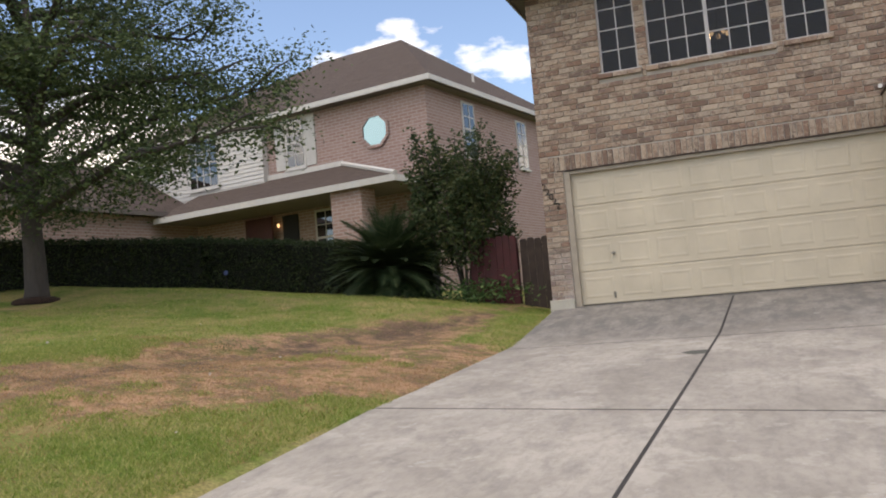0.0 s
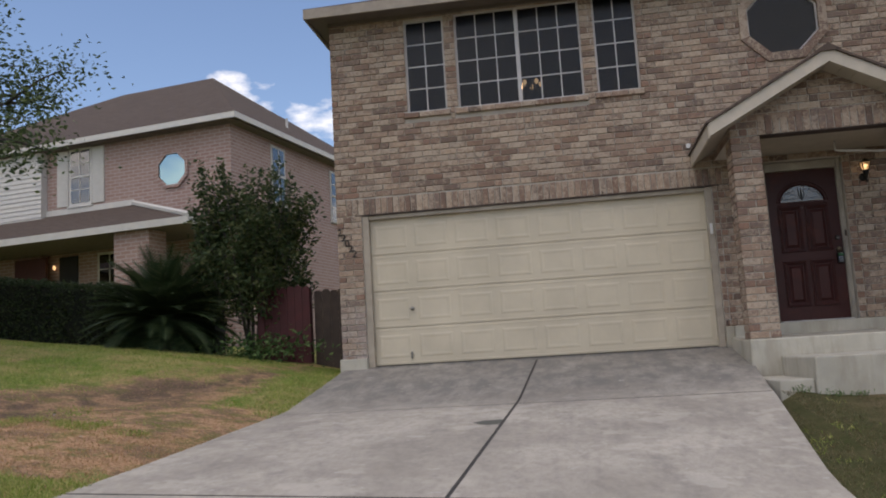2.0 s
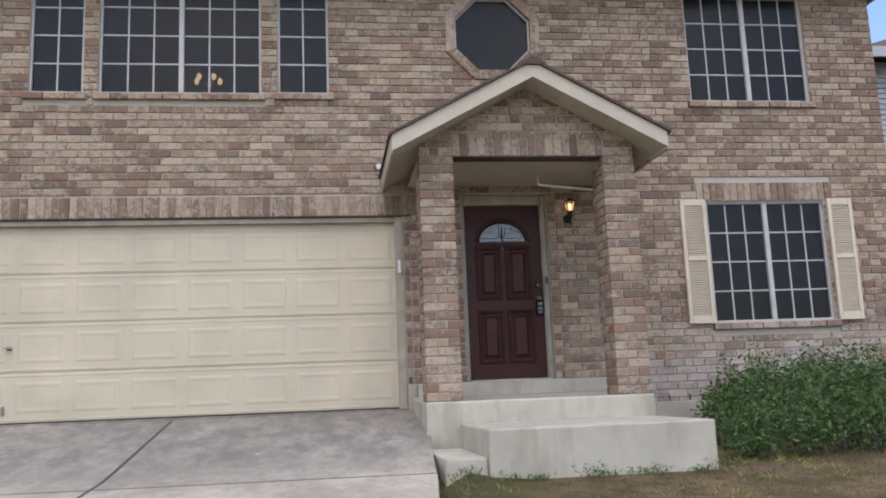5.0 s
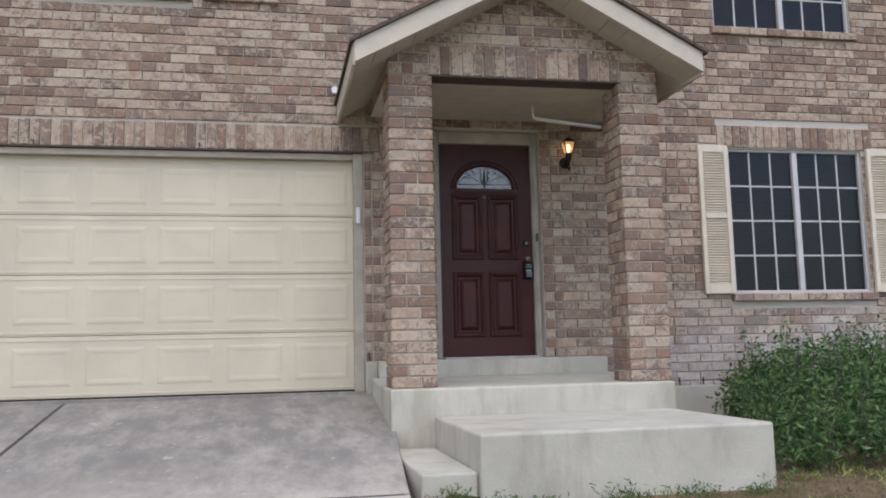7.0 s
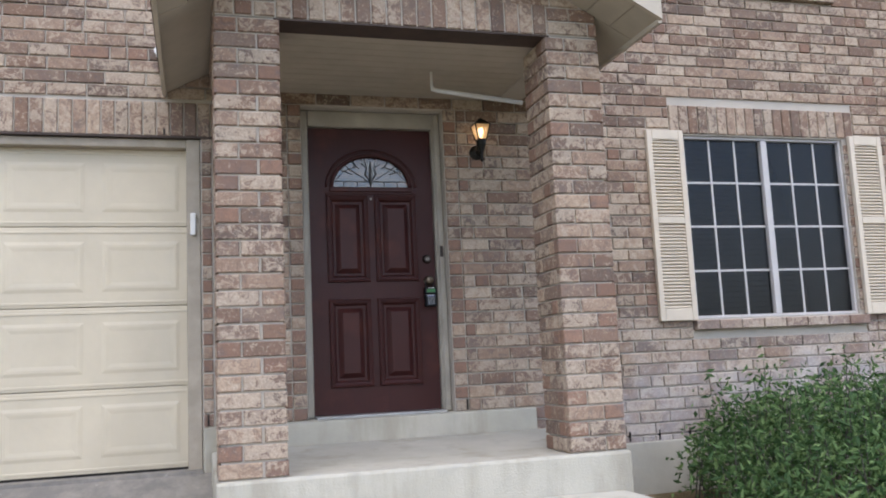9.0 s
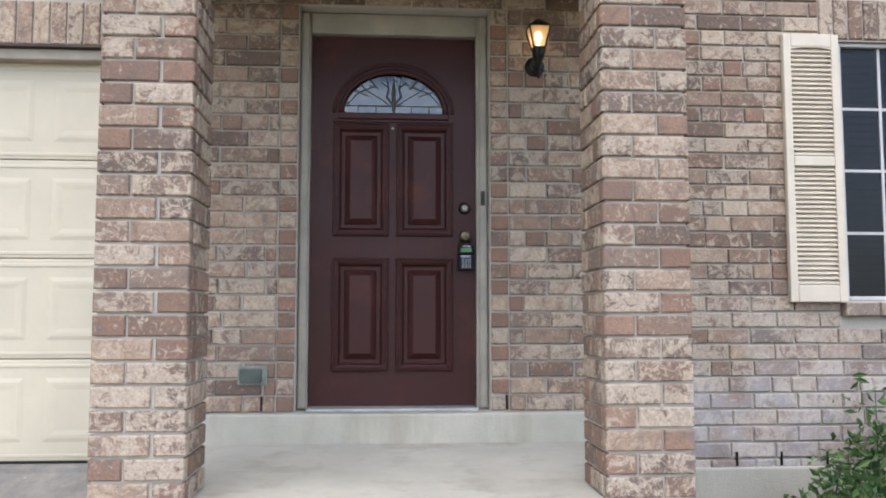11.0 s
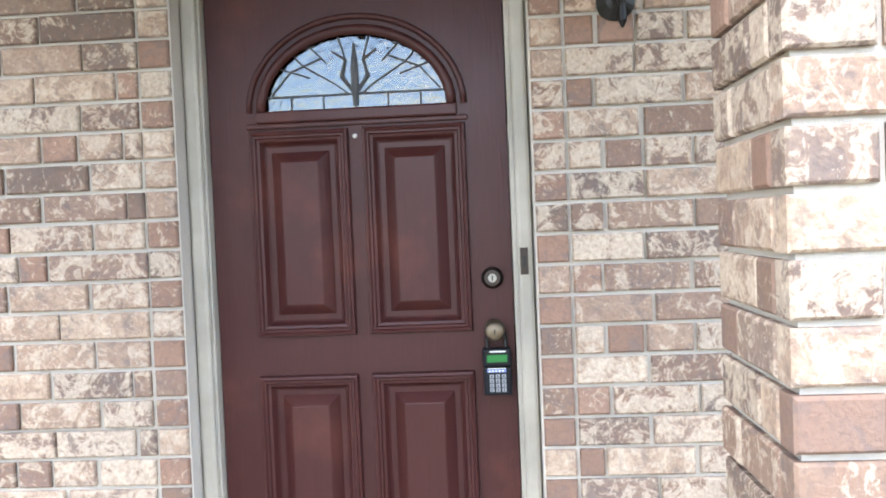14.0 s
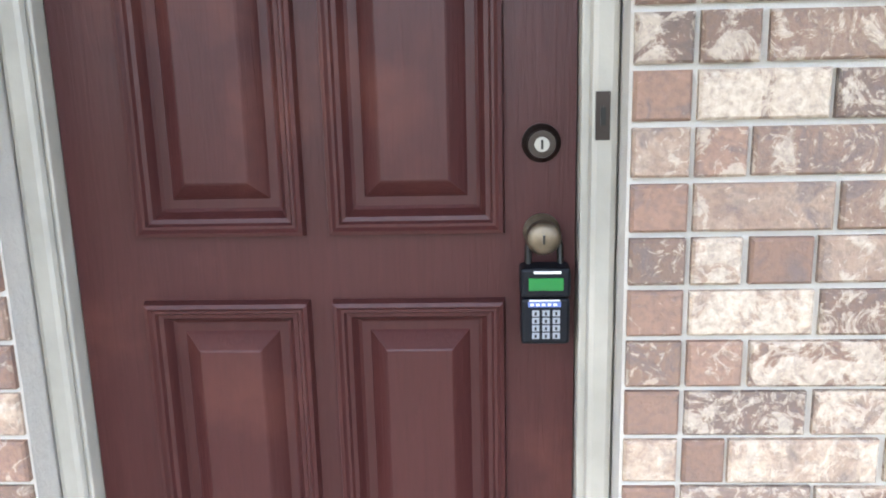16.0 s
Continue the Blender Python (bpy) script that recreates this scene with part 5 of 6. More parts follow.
def make_fence(x0, x1, y, top, material, label, name):
    z0 = ground_z((x0 + x1) / 2, y) - 0.05
    f = thing(name, ((x0 + x1) / 2, y, z0), label, "fence")
    n = max(2, round((x1 - x0) / 0.14))
    w = (x1 - x0) / n
    for i in range(n):
        a, b = x0 + i * w + 0.003, x0 + (i + 1) * w - 0.003
        t = top + rng.uniform(-0.015, 0.015)
        g = Geo().prism([(a, z0), (b, z0), (b, t - 0.03), (b - 0.03, t), (a + 0.03, t), (a, t - 0.03)], "y", y + rng.uniform(-0.004, 0.004), y + 0.02)
        part("board", g, material, f)
    for z in (z0 + 0.3, top - 0.3):
        part("rail", Geo().box(x0, x1, y + 0.026, y + 0.07, z, z + 0.09), material, f)
    for x in (x0 + 0.05, x1 - 0.05):
        part("post", Geo().box(x - 0.045, x + 0.045, y + 0.072, y + 0.16, z0, top - 0.05), material, f)


make_fence(-5.35, -4.42, 13.0, 2.82, RED, "dark red stained wooden gate beside the house", "garden_gate")
make_fence(-4.39, -3.40, 13.15, 2.74, OLD, "grey weathered board fence against the house", "board_fence")


# a small blue yard sign before the hedge
sg = thing("yard_sign", (-10.6, 12.6, ground_z(-10.6, 12.6) - 0.05), "small blue yard sign on a thin stake by the hedge", "sign")
zs = ground_z(-10.6, 12.6)
part("stake", Geo().tube([(-10.6, 12.6, zs - 0.05), (-10.6, 12.6, zs + 0.35)], 0.012, 6), BLACK, sg)
part("plate", Geo().prism(octagon(-10.6, zs + 0.36, 0.05), "y", 12.585, 12.595), YARD_BLUE, sg)

# ---- plants ----
def leaves(centres, size, seed, flat=0.5, slim=0.5, droop=0.0):
    """Folded leaves: four corners and two triangles each, about the given centres."""
    r = np.random.default_rng(seed)
    n = len(centres)
    d = r.normal(size=(n, 3))
    d[:, 2] = d[:, 2] * flat - droop
    d /= np.linalg.norm(d, axis=1)[:, None]
    u = np.cross(d, r.normal(size=(n, 3)))
    u /= np.linalg.norm(u, axis=1)[:, None]
    nrm = np.cross(d, u)
    s = (size * r.uniform(0.6, 1.3, n))[:, None]
    a, b = centres - d * s * 0.5, centres + d * s * 0.5
    l = centres + u * s * slim * 0.5 + nrm * s * 0.1
    w = centres - u * s * slim * 0.5 + nrm * s * 0.1
    corners = np.stack([a, l, b, w], 1).reshape(-1, 3)
    k = np.arange(n)[:, None] * 4
    faces = np.concatenate([k + np.array([0, 1, 2]), k + np.array([0, 2, 3])])
    return corners, faces


def make_oak():
    bx, by, K = -12.3, 9.25, 0.88
    bz = ground_z(bx, by) - 0.05
    tree = thing("oak_tree", (bx, by, bz), "spreading live oak with a dark dense crown on the lawn", "tree")
    r = random.Random(3)
    g = Geo()
    g.tube([(bx, by, bz), (bx + 0.02, by, bz + 0.22), (bx + 0.0, by, bz + 0.9), (bx - 0.05, by, bz + 1.7), (bx + 0.05, by + 0.05, bz + 2.8), (bx + 0.15, by, bz + 4.9), (bx, by, bz + 6.3)], [0.25, 0.205, 0.18, 0.165, 0.135, 0.08, 0.03], 12)
    tips = []
    for k in range(22):
        a = k * 2.4 + r.uniform(-0.3, 0.3)
        h = (1.8 + 4.6 * k / 21) * K
        reach = K * (5.6 - 2.6 * k / 21) * r.uniform(0.85, 1.12)
        p0 = Vector((bx, by, bz + h))
        end = p0 + Vector((math.cos(a) * reach, math.sin(a) * reach * 0.9, reach * r.uniform(-0.02, 0.42)))
        mid = p0.lerp(end, 0.5) + Vector((r.uniform(-.3, .3), r.uniform(-.3, .3), 0.35))
        g.tube([p0, mid, end], [0.10, 0.06, 0.015], 7)
        for j in range(9):
            t = 0.25 + 0.75 * j / 8
            q = (p0.lerp(mid, t * 2) if t < 0.5 else mid.lerp(end, t * 2 - 1))
            b = a + r.choice((-1, 1)) * r.uniform(0.5, 1.3)
            e = q + Vector((math.cos(b), math.sin(b), r.uniform(-0.55, 0.6))) * K * r.uniform(0.8, 1.7)
            g.tube([q, q.lerp(e, 0.5) + Vector((0, 0, 0.08)), e], [0.03, 0.018, 0.006], 5)
            for m in range(3):
                f = q.lerp(e, 0.45 + 0.27 * m) + Vector((r.uniform(-.25, .25), r.uniform(-.25, .25), r.uniform(-.2, .2)))
                tips.append(f)
    part("trunk", g, BARK, tree, smooth=True)
    for k in range(190):
        u = Vector((r.gauss(0, 1), r.gauss(0, 1), r.gauss(0, 1))).normalized() * r.uniform(0.3, 1.0) ** 0.5
        tips.append(Vector((bx - 0.5 + u.x * 3.8, by + u.y * 3.2, bz + 2.9 + u.z * 1.76)))
    rr = np.random.default_rng(5)
    cen = np.array([tuple(t) for t in tips])
    pts = np.repeat(cen, 120, axis=0) + rr.normal(size=(len(cen) * 120, 3)) * np.array([0.29, 0.29, 0.2])
    ob = scatter("crown", OAK_LEAF, *leaves(pts, 0.09, 11), parent=tree)
    rest = Geo().lathe([(0.44, -0.04), (0.40, 0.05), (0.3, 0.09), (0.05, 0.11)], (bx, by, bz + 0.02), "z", 18)
    tagged(part("mulch_ring", rest, MULCH, smooth=True), "ring of brown mulch round the oak trunk", "mulch", kind="stuff")


MULCH = paint("mulch", (0.07, 0.035, 0.02), 0.95, 0.4, 20, bump=0.02)
make_oak()


def make_hedge(points, width, height, seed, label):
    """A clipped hedge along plan points."""
    r = np.random.default_rng(seed)
    x, y = points[0]
    hd = thing("hedge", (x, y, ground_z(x, y) - 0.05), label, "hedge")
    for (xa, ya), (xb, yb) in zip(points, points[1:]):
        L = math.hypot(xb - xa, yb - ya)
        ux, uy = (xb - xa) / L, (yb - ya) / L
        g = Geo()
        w = width / 2 - 0.1
        c = []
        for (px, py) in ((xa, ya), (xb, yb)):
            z = ground_z(px, py) - 0.05
            c.append([(px - uy * w, py + ux * w, z), (px + uy * w, py - ux * w, z), (px + uy * w, py - ux * w, z + height - 0.08), (px - uy * w, py + ux * w, z + height - 0.08)])
        g.v = c[0] + c[1]
        g.f = [(0, 1, 5, 4), (1, 2, 6, 5), (2, 3, 7, 6), (3, 0, 4, 7), (0, 3, 2, 1), (4, 5, 6, 7)]
        # dark box inside stands in for the shade between the leaves
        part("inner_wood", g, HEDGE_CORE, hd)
        n = int(L * 2300)
        t, s, h = r.uniform(0, L, n), r.uniform(-1, 1, n), r.uniform(0.03, 1, n)
        edge = r.integers(0, 3, n)
        s = np.where(edge == 0, 1, np.where(edge == 1, -1, s)) * (width / 2) + r.normal(size=n) * 0.035
        h = np.where(edge == 2, 1, h)
        px, py = xa + ux * t - uy * s, ya + uy * t + ux * s
        gz = c[0][0][2] + (c[1][0][2] - c[0][0][2]) * t / L
        pz = gz + h * height + r.normal(size=n) * 0.03
        scatter("foliage", HEDGE_LEAF, *leaves(np.stack([px, py, pz], 1), 0.075, seed + 1), parent=hd)


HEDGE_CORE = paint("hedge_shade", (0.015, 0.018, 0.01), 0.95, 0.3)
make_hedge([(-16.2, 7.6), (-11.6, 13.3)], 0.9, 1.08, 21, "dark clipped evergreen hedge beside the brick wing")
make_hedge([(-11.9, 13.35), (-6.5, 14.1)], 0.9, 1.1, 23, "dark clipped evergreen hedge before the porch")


def make_sago():
    bx, by = -6.95, 12.75
    bz = ground_z(bx, by)
    palm = thing("sago_palm", (bx, by, bz), "large dark sago palm with arching feather fronds", "palm")
    part("trunk", Geo().lathe([(0.2, -0.05), (0.22, 0.15), (0.2, 0.36), (0.1, 0.48)], (bx, by, bz), "z", 12), BARK, palm)
    r = random.Random(9)
    for k in range(210):
        a = k * 2.39996
        lift = radians(r.uniform(-22, 84))
        L = r.uniform(1.12, 1.5)
        verts, faces = [], []
        rib = []
        p = Vector((bx, by, bz + 0.48))
        el = lift
        n = 15
        for i in range(n + 1):
            rib.append(p.copy())
            d = Vector((math.cos(a) * math.cos(el), math.sin(a) * math.cos(el), math.sin(el)))
            p = p + d * (L / n)
            el -= 0.055
        side = Vector((-math.sin(a), math.cos(a), 0))
        for i in range(2, n + 1):
            for half in (0, 0.5):
                q = rib[i - 1].lerp(rib[i], half)
                d = (rib[i] - rib[i - 1]).normalized()
                w = 0.24 * math.sin(math.pi * min(1, (i + half) / n * 0.85 + 0.12)) + 0.03
                for s in (-1, 1):
                    tip = q + side * s * w + d * 0.12 + Vector((0, 0, 0.05 - 0.02))
                    m = len(verts)
                    verts += [q - d * 0.022, q + d * 0.022, tip]
                    faces.append((m, m + 1, m + 2))
        g = Geo()
        g.v, g.f = [tuple(v) for v in verts], faces
        g.tube(rib, [0.010] * 8 + [0.006] * (len(rib) - 8), 4)
        part("frond", g, PALM_LEAF, palm)


make_sago()


def make_myrtle():
    bx, by = -5.6, 13.45
    bz = ground_z(bx, by) - 0.03
    t = thing("crape_myrtle", (bx, by, bz), "upright multi-stemmed crape myrtle with spiky shoots", "tree")
    r = random.Random(12)
    g = Geo()
    pts = []
    for k in range(5):
        a = k * 1.26
        g.tube([(bx + 0.06 * math.cos(a), by + 0.06 * math.sin(a), bz), (bx + 0.2 * math.cos(a), by + 0.2 * math.sin(a), bz + 0.9), (bx + 0.5 * math.cos(a), by + 0.4 * math.sin(a), bz + 1.9)], [0.035, 0.028, 0.018], 7)
    for k in range(150):
        a, rad = r.uniform(0, 6.28), r.uniform(0, 1) ** 0.5
        s = Vector((bx + math.cos(a) * rad * 0.75, by + math.sin(a) * rad * 0.7, bz + r.uniform(0.6, 2.5)))
        L = r.uniform(0.7, 1.25) * (1.15 - 0.35 * rad)
        e = s + Vector((math.cos(a) * rad * 0.55 + r.uniform(-.12, .12), math.sin(a) * rad * 0.5, 1)).normalized() * L
        g.tube([s, s.lerp(e, 0.5) + Vector((r.uniform(-.04, .04), 0, 0)), e], [0.010, 0.007, 0.003], 5)
        for i in range(120):
            u = r.uniform(0.0, 1.0)
            q = s.lerp(e, u)
            spread = 0.17 * (1 - 0.65 * u)
            pts.append((q.x + r.gauss(0, spread), q.y + r.gauss(0, spread), q.z + r.gauss(0, 0.07)))
    part("stem", g, BARK, t)
    scatter("foliage", MYRTLE_LEAF, *leaves(np.array(pts), 0.098, 31), parent=t)
    # low weeds at its foot
    rr = np.random.default_rng(8)
    low = rr.normal(size=(900, 3)) * np.array([0.5, 0.25, 0.13]) + np.array([bx + 0.4, by - 0.7, ground_z(bx + 0.4, by - 0.7) + 0.18])
    scatter("ground_cover", SHRUB_LEAF, *leaves(low, 0.09, 33), label="low green weeds at the foot of the gate", category="weeds")


make_myrtle()


def make_shrub():
    bx, by = 6.3, 10.2
    bz = 0.62
    s = thing("shrub", (bx, by, bz), "overgrown leafy green shrub against the house wall", "bush")
    r = np.random.default_rng(44)
    g = Geo()
    tips = []
    for k in range(330):
        y = r.uniform(8.7, 10.95)
        x = r.uniform(4.72 + max(0.0, y - 9.2) * 0.35, 8.35)
        f = 1 - abs((x - 6.6) / 2.05) ** 3
        top = 0.93 + 0.72 * max(0.12, f) * (1 - 0.35 * max(0, (9.9 - y) / 0.8)) + r.normal() * 0.07 + (0.16 if k % 5 == 0 else 0.0)
        b = (x + r.normal() * 0.12, y + r.normal() * 0.1, ground_z(x, y) - 0.03)
        e = (x, y, top)
        m = ((b[0] + e[0]) / 2 + r.normal() * 0.04, (b[1] + e[1]) / 2, (b[2] + e[2]) / 2)
        g.tube([b, m, e], [0.006, 0.005, 0.002], 5)
        tips.append((b, e))
    pts = []
    for b, e in tips:
        b, e = np.array(b), np.array(e)
        u = r.uniform(0.15, 1.03, 72) ** 0.7
        pts.append(b + (e - b) * u[:, None] + r.normal(size=(72, 3)) * np.array([0.085, 0.085, 0.05]))
    part("stem", g, BARK, s)
    scatter("foliage", SHRUB_LEAF, *leaves(np.concatenate(pts), 0.064, 46, 0.8, 0.38, 0.1), parent=s)


make_shrub()


def dryness(x, y):
    if x > 2:
        return 0.1 + min(1.0, max(0.0, (x - 1.9) / 0.8)) * 0.55
    u = x + 8.0 - 0.36 * y
    k = max(0.0, min(1.0, (u + 1.3) / 1.1)) * max(0.0, min(1.0, (y - (max(x, -5.2) + 5.2) * 1.2 - 2.5) / 0.8))
    if y > 7.6 and x > -4.4:
        k *= 1 - min(1.0, (y - 7.6) / 1.2) * min(1.0, (x + 4.4) / 0.5)
    return k


def make_grass():
    r = np.random.default_rng(77)
    spots = [(-11.5, -3.3, 1.0, 12.5, 70000), (-8.0, -3.3, 0.6, 6.5, 90000), (1.5, 7.5, 4.0, 9.0, 60000), (-3.8, -3.3, 1.0, 11.0, 6000)]
    sets = {"green": [], "straw": [], "faded": []}
    for x0, x1, y0, y1, n in spots:
        xs, ys, q = r.uniform(x0, x1, n), r.uniform(y0, y1, n), r.uniform(0, 1, n)
        for x, y, k in zip(xs, ys, q):
            if edge_left(y) + 0.03 < x < edge_right(y) - 0.03 or (2.0 < x < 4.35 and y > 8.32):
                continue
            n1 = noise.noise((x * 0.7, y * 0.7, 3.0)) + 0.9 * noise.noise((x * 2.6, y * 2.6, 7.0))
            dry = dryness(x, y) + n1 * 0.85
            if (dry > 0.55 and k < 0.55):
                continue
            if x > 0:
                sets["green" if n1 > 0.25 and k > 0.8 else "faded"].append((x, y))
            else:
                sets["straw" if dry + (k - 0.5) * 0.7 > 0.46 else "green"].append((x, y))
    for key, mat in (("green", BLADE), ("straw", STRAW), ("faded", PALE_STRAW)):
        p = np.array(sets[key])
        z = np.array([ground_z(float(a), float(b)) for a, b in p])
        n = len(p)
        h = r.uniform(0.018, 0.05, n) if key == "green" else r.uniform(0.008, 0.03, n)
        a = r.uniform(0, 2 * np.pi, n)
        w = 0.0045
        lean = r.normal(size=(n, 2)) * h[:, None] * 0.7
        base = np.stack([p[:, 0], p[:, 1], z - 0.004], 1)
        dx = np.stack([np.cos(a) * w, np.sin(a) * w, np.zeros(n)], 1)
        tip = base + np.stack([lean[:, 0], lean[:, 1], h], 1)
        corners = np.stack([base - dx, base + dx, tip], 1).reshape(-1, 3)
        faces = np.arange(n)[:, None] * 3 + np.array([0, 1, 2])
        scatter("grass" if key == "green" else "dry_grass", mat, corners, faces, label={"green": "short green lawn blades", "straw": "short dry straw-coloured lawn blades", "faded": "short faded grass blades before the porch"}[key], category="grass")
    # weeds along the foot of the step and by the driveway edge
    pts = []
    for x, y, s in [(2.75, 8.28, 0.05), (3.2, 8.28, 0.09), (3.3, 8.28, 0.07), (3.6, 8.28, 0.07), (3.75, 8.28, 0.06), (4.1, 8.28, 0.05), (2.2, 8.33, 0.06), (2.5, 8.27, 0.06), (4.25, 8.28, 0.08), (-6.2, 6.2, 0.12), (-5.9, 6.3, 0.1)]:
        pts.append(r.normal(size=(90, 3)) * np.array([s, s * 0.6, s * 0.35]) + np.array([x, y, ground_z(x, y) + s * 0.5]))
    # a few pale fallen leaves on the lawn
    xs, ys = r.uniform(-9.5, -3.9, 36), r.uniform(1.2, 9.0, 36)
    lit = np.array([(a, b, ground_z(float(a), float(b)) + 0.03) for a, b in zip(xs, ys)])
    scatter("fallen_leaves", FASCIA, *leaves(lit, 0.036, 91, 0.2, 0.6), label="scattered pale fallen leaves on the lawn", category="leaves")
    scatter("weeds", SHRUB_LEAF, *leaves(np.concatenate(pts), 0.035, 79, 1.5, 0.25), label="small tufts of weeds along the step", category="weeds")


make_grass()


# ---- the neighbour's house ----
def far_brick(name, a, b, mortar):
    m = Mat(name)
    geo = m.node("NewGeometry")
    sep = m.node("SeparateXYZ")
    m.link(geo.outputs["Position"], sep.inputs[0])
    flat = m.node("CombineXYZ", X=m.math("ADD", sep.outputs[0], sep.outputs[1]), Y=sep.outputs[2])
    n = m.t.nodes.new("ShaderNodeTexBrick")
    n.inputs["Scale"].default_value = 1.0
    n.inputs["Brick Width"].default_value, n.inputs["Row Height"].default_value, n.inputs["Mortar Size"].default_value = 0.26, 0.10, 0.014
    n.inputs["Color1"].default_value, n.inputs["Color2"].default_value, n.inputs["Mortar"].default_value = (*a, 1), (*b, 1), (*mortar, 1)
    m.link(flat.outputs[0], n.inputs["Vector"])
    c = m.mix(m.math("MULTIPLY", m.noise(1.2, 5), 0.45), n.outputs[0], tuple(x * 0.75 for x in a))
    c = m.mix(m.math("MULTIPLY", m.noise(22, 4), 0.3), c, tuple(x * 0.7 for x in b))
    return m.done(c, 0.9, m.math("SUBTRACT", 1.0, n.outputs[1]), 0.006, spec=0.2)


PINK = far_brick("pink_brick", (0.35, 0.225, 0.19), (0.42, 0.295, 0.255), (0.52, 0.45, 0.405))
RUST = far_brick("brown_brick", (0.17, 0.095, 0.075), (0.22, 0.13, 0.10), (0.27, 0.22, 0.18))
DARK_ROOF = shingle_material("far_shingle", (0.125, 0.095, 0.078), (0.10, 0.075, 0.062))
SIDING_W = paint("white_siding", (0.62, 0.60, 0.55), 0.6, 0.08)
SIDING_G = paint("grey_siding", (0.40, 0.42, 0.46), 0.6, 0.1)
BRIGHT_GLASS = glass_material("reflecting_glass", (0.12, 0.15, 0.18), 0.0, 0.02, 2.2)
# clear-sky reflection put into the colour: a blue tint on what it mirrors
SKY_GLASS = glass_material("sky_blue_tinted_glass", (0.3, 0.4, 0.45), 0.0, 0.03, 6.0, (0.42, 0.66, 0.78))
# brown darkened to hold eave and porch shade; also the wing's own fascia
FAR_SHADE_TRIM = paint("far_shade_trim", (0.20, 0.17, 0.14), 0.8)
FAR_BULB = glow("far_porch_bulb", (1.0, 0.62, 0.28), 1.2)
RED_DOOR = paint("dark_red_door", (0.10, 0.03, 0.025), 0.5)


def house_window(house, axis, at, u0, u1, z0, z1, cols, rows, shutters=False, lean=-1):
    """A framed sash window with grilles on a wall facing minus y (axis y) or plus x (axis x)."""
    s = -1 if axis == "y" else 1
    def bx(a, b, d0, d1, c, d):
        p, q = sorted((at + s * d0, at + s * d1))
        return Geo().box(a, b, p, q, c, d) if axis == "y" else Geo().box(p, q, a, b, c, d)
    win = part("window", bx(u0 - 0.07, u1 + 0.07, -0.02, 0.03, z0 - 0.07, z1 + 0.07), SIDING_W, house, "white sash window with grilles")
    part("pane", bx(u0, u1, 0.032, 0.038, z0, z1), BRIGHT_GLASS, win)
    part("sash_rail", bx(u0, u1, 0.04, 0.06, (z0 + z1) / 2 - 0.03, (z0 + z1) / 2 + 0.03), SIDING_W, win)
    for i in range(1, cols):
        u = u0 + (u1 - u0) * i / cols
        part("muntin", bx(u - 0.012, u + 0.012, 0.039, 0.05, z0, z1), SIDING_W, win)
    for j in range(1, rows):
        z = z0 + (z1 - z0) * j / rows
        part("muntin", bx(u0, u1, 0.0395, 0.0495, z - 0.012, z + 0.012), SIDING_W, win)
    part("sill", bx(u0 - 0.1, u1 + 0.1, 0.0, 0.09, z0 - 0.13, z0 - 0.072), SIDING_W, win)
    if shutters:
        for a, b in ((u0 - 0.47, u0 - 0.1), (u1 + 0.1, u1 + 0.47)):
            sh = part("shutter", bx(a, b, 0.002, 0.04, z0 - 0.05, z1 + 0.05), SIDING_W, house, "white louvred shutter")
            for i in range(16):
                z = z0 + 0.05 + (z1 - z0 - 0.1) * i / 16
                part("louvre", bx(a + 0.05, b - 0.05, 0.041, 0.05, z, z + 0.05), SIDING_W, sh)
    return win


def hip_roof(x0, x1, y0, y1, z, ridge0, ridge1):
    g = Geo()
    A, B, Cc, Dd = (x0, y0, z), (x1, y0, z), (x1, y1, z), (x0, y1, z)
    g.poly([A, B, ridge1, ridge0]).poly([B, Cc, ridge1]).poly([Cc, Dd, ridge0, ridge1]).poly([Dd, A, ridge0])
    g.poly([(x0, y0, z - 0.02), (x0, y1, z - 0.02), (x1, y1, z - 0.02), (x1, y0, z - 0.02)])
    return g


def fascia(x0, x1, y0, y1, z0, z1):
    g = Geo()
    g.box(x0, x1, y0, y0 + 0.04, z0, z1).box(x0, x1, y1 - 0.04, y1, z0, z1).box(x0, x0 + 0.04, y0 + 0.041, y1 - 0.041, z0, z1).box(x1 - 0.04, x1, y0 + 0.041, y1 - 0.041, z0, z1)
    return g


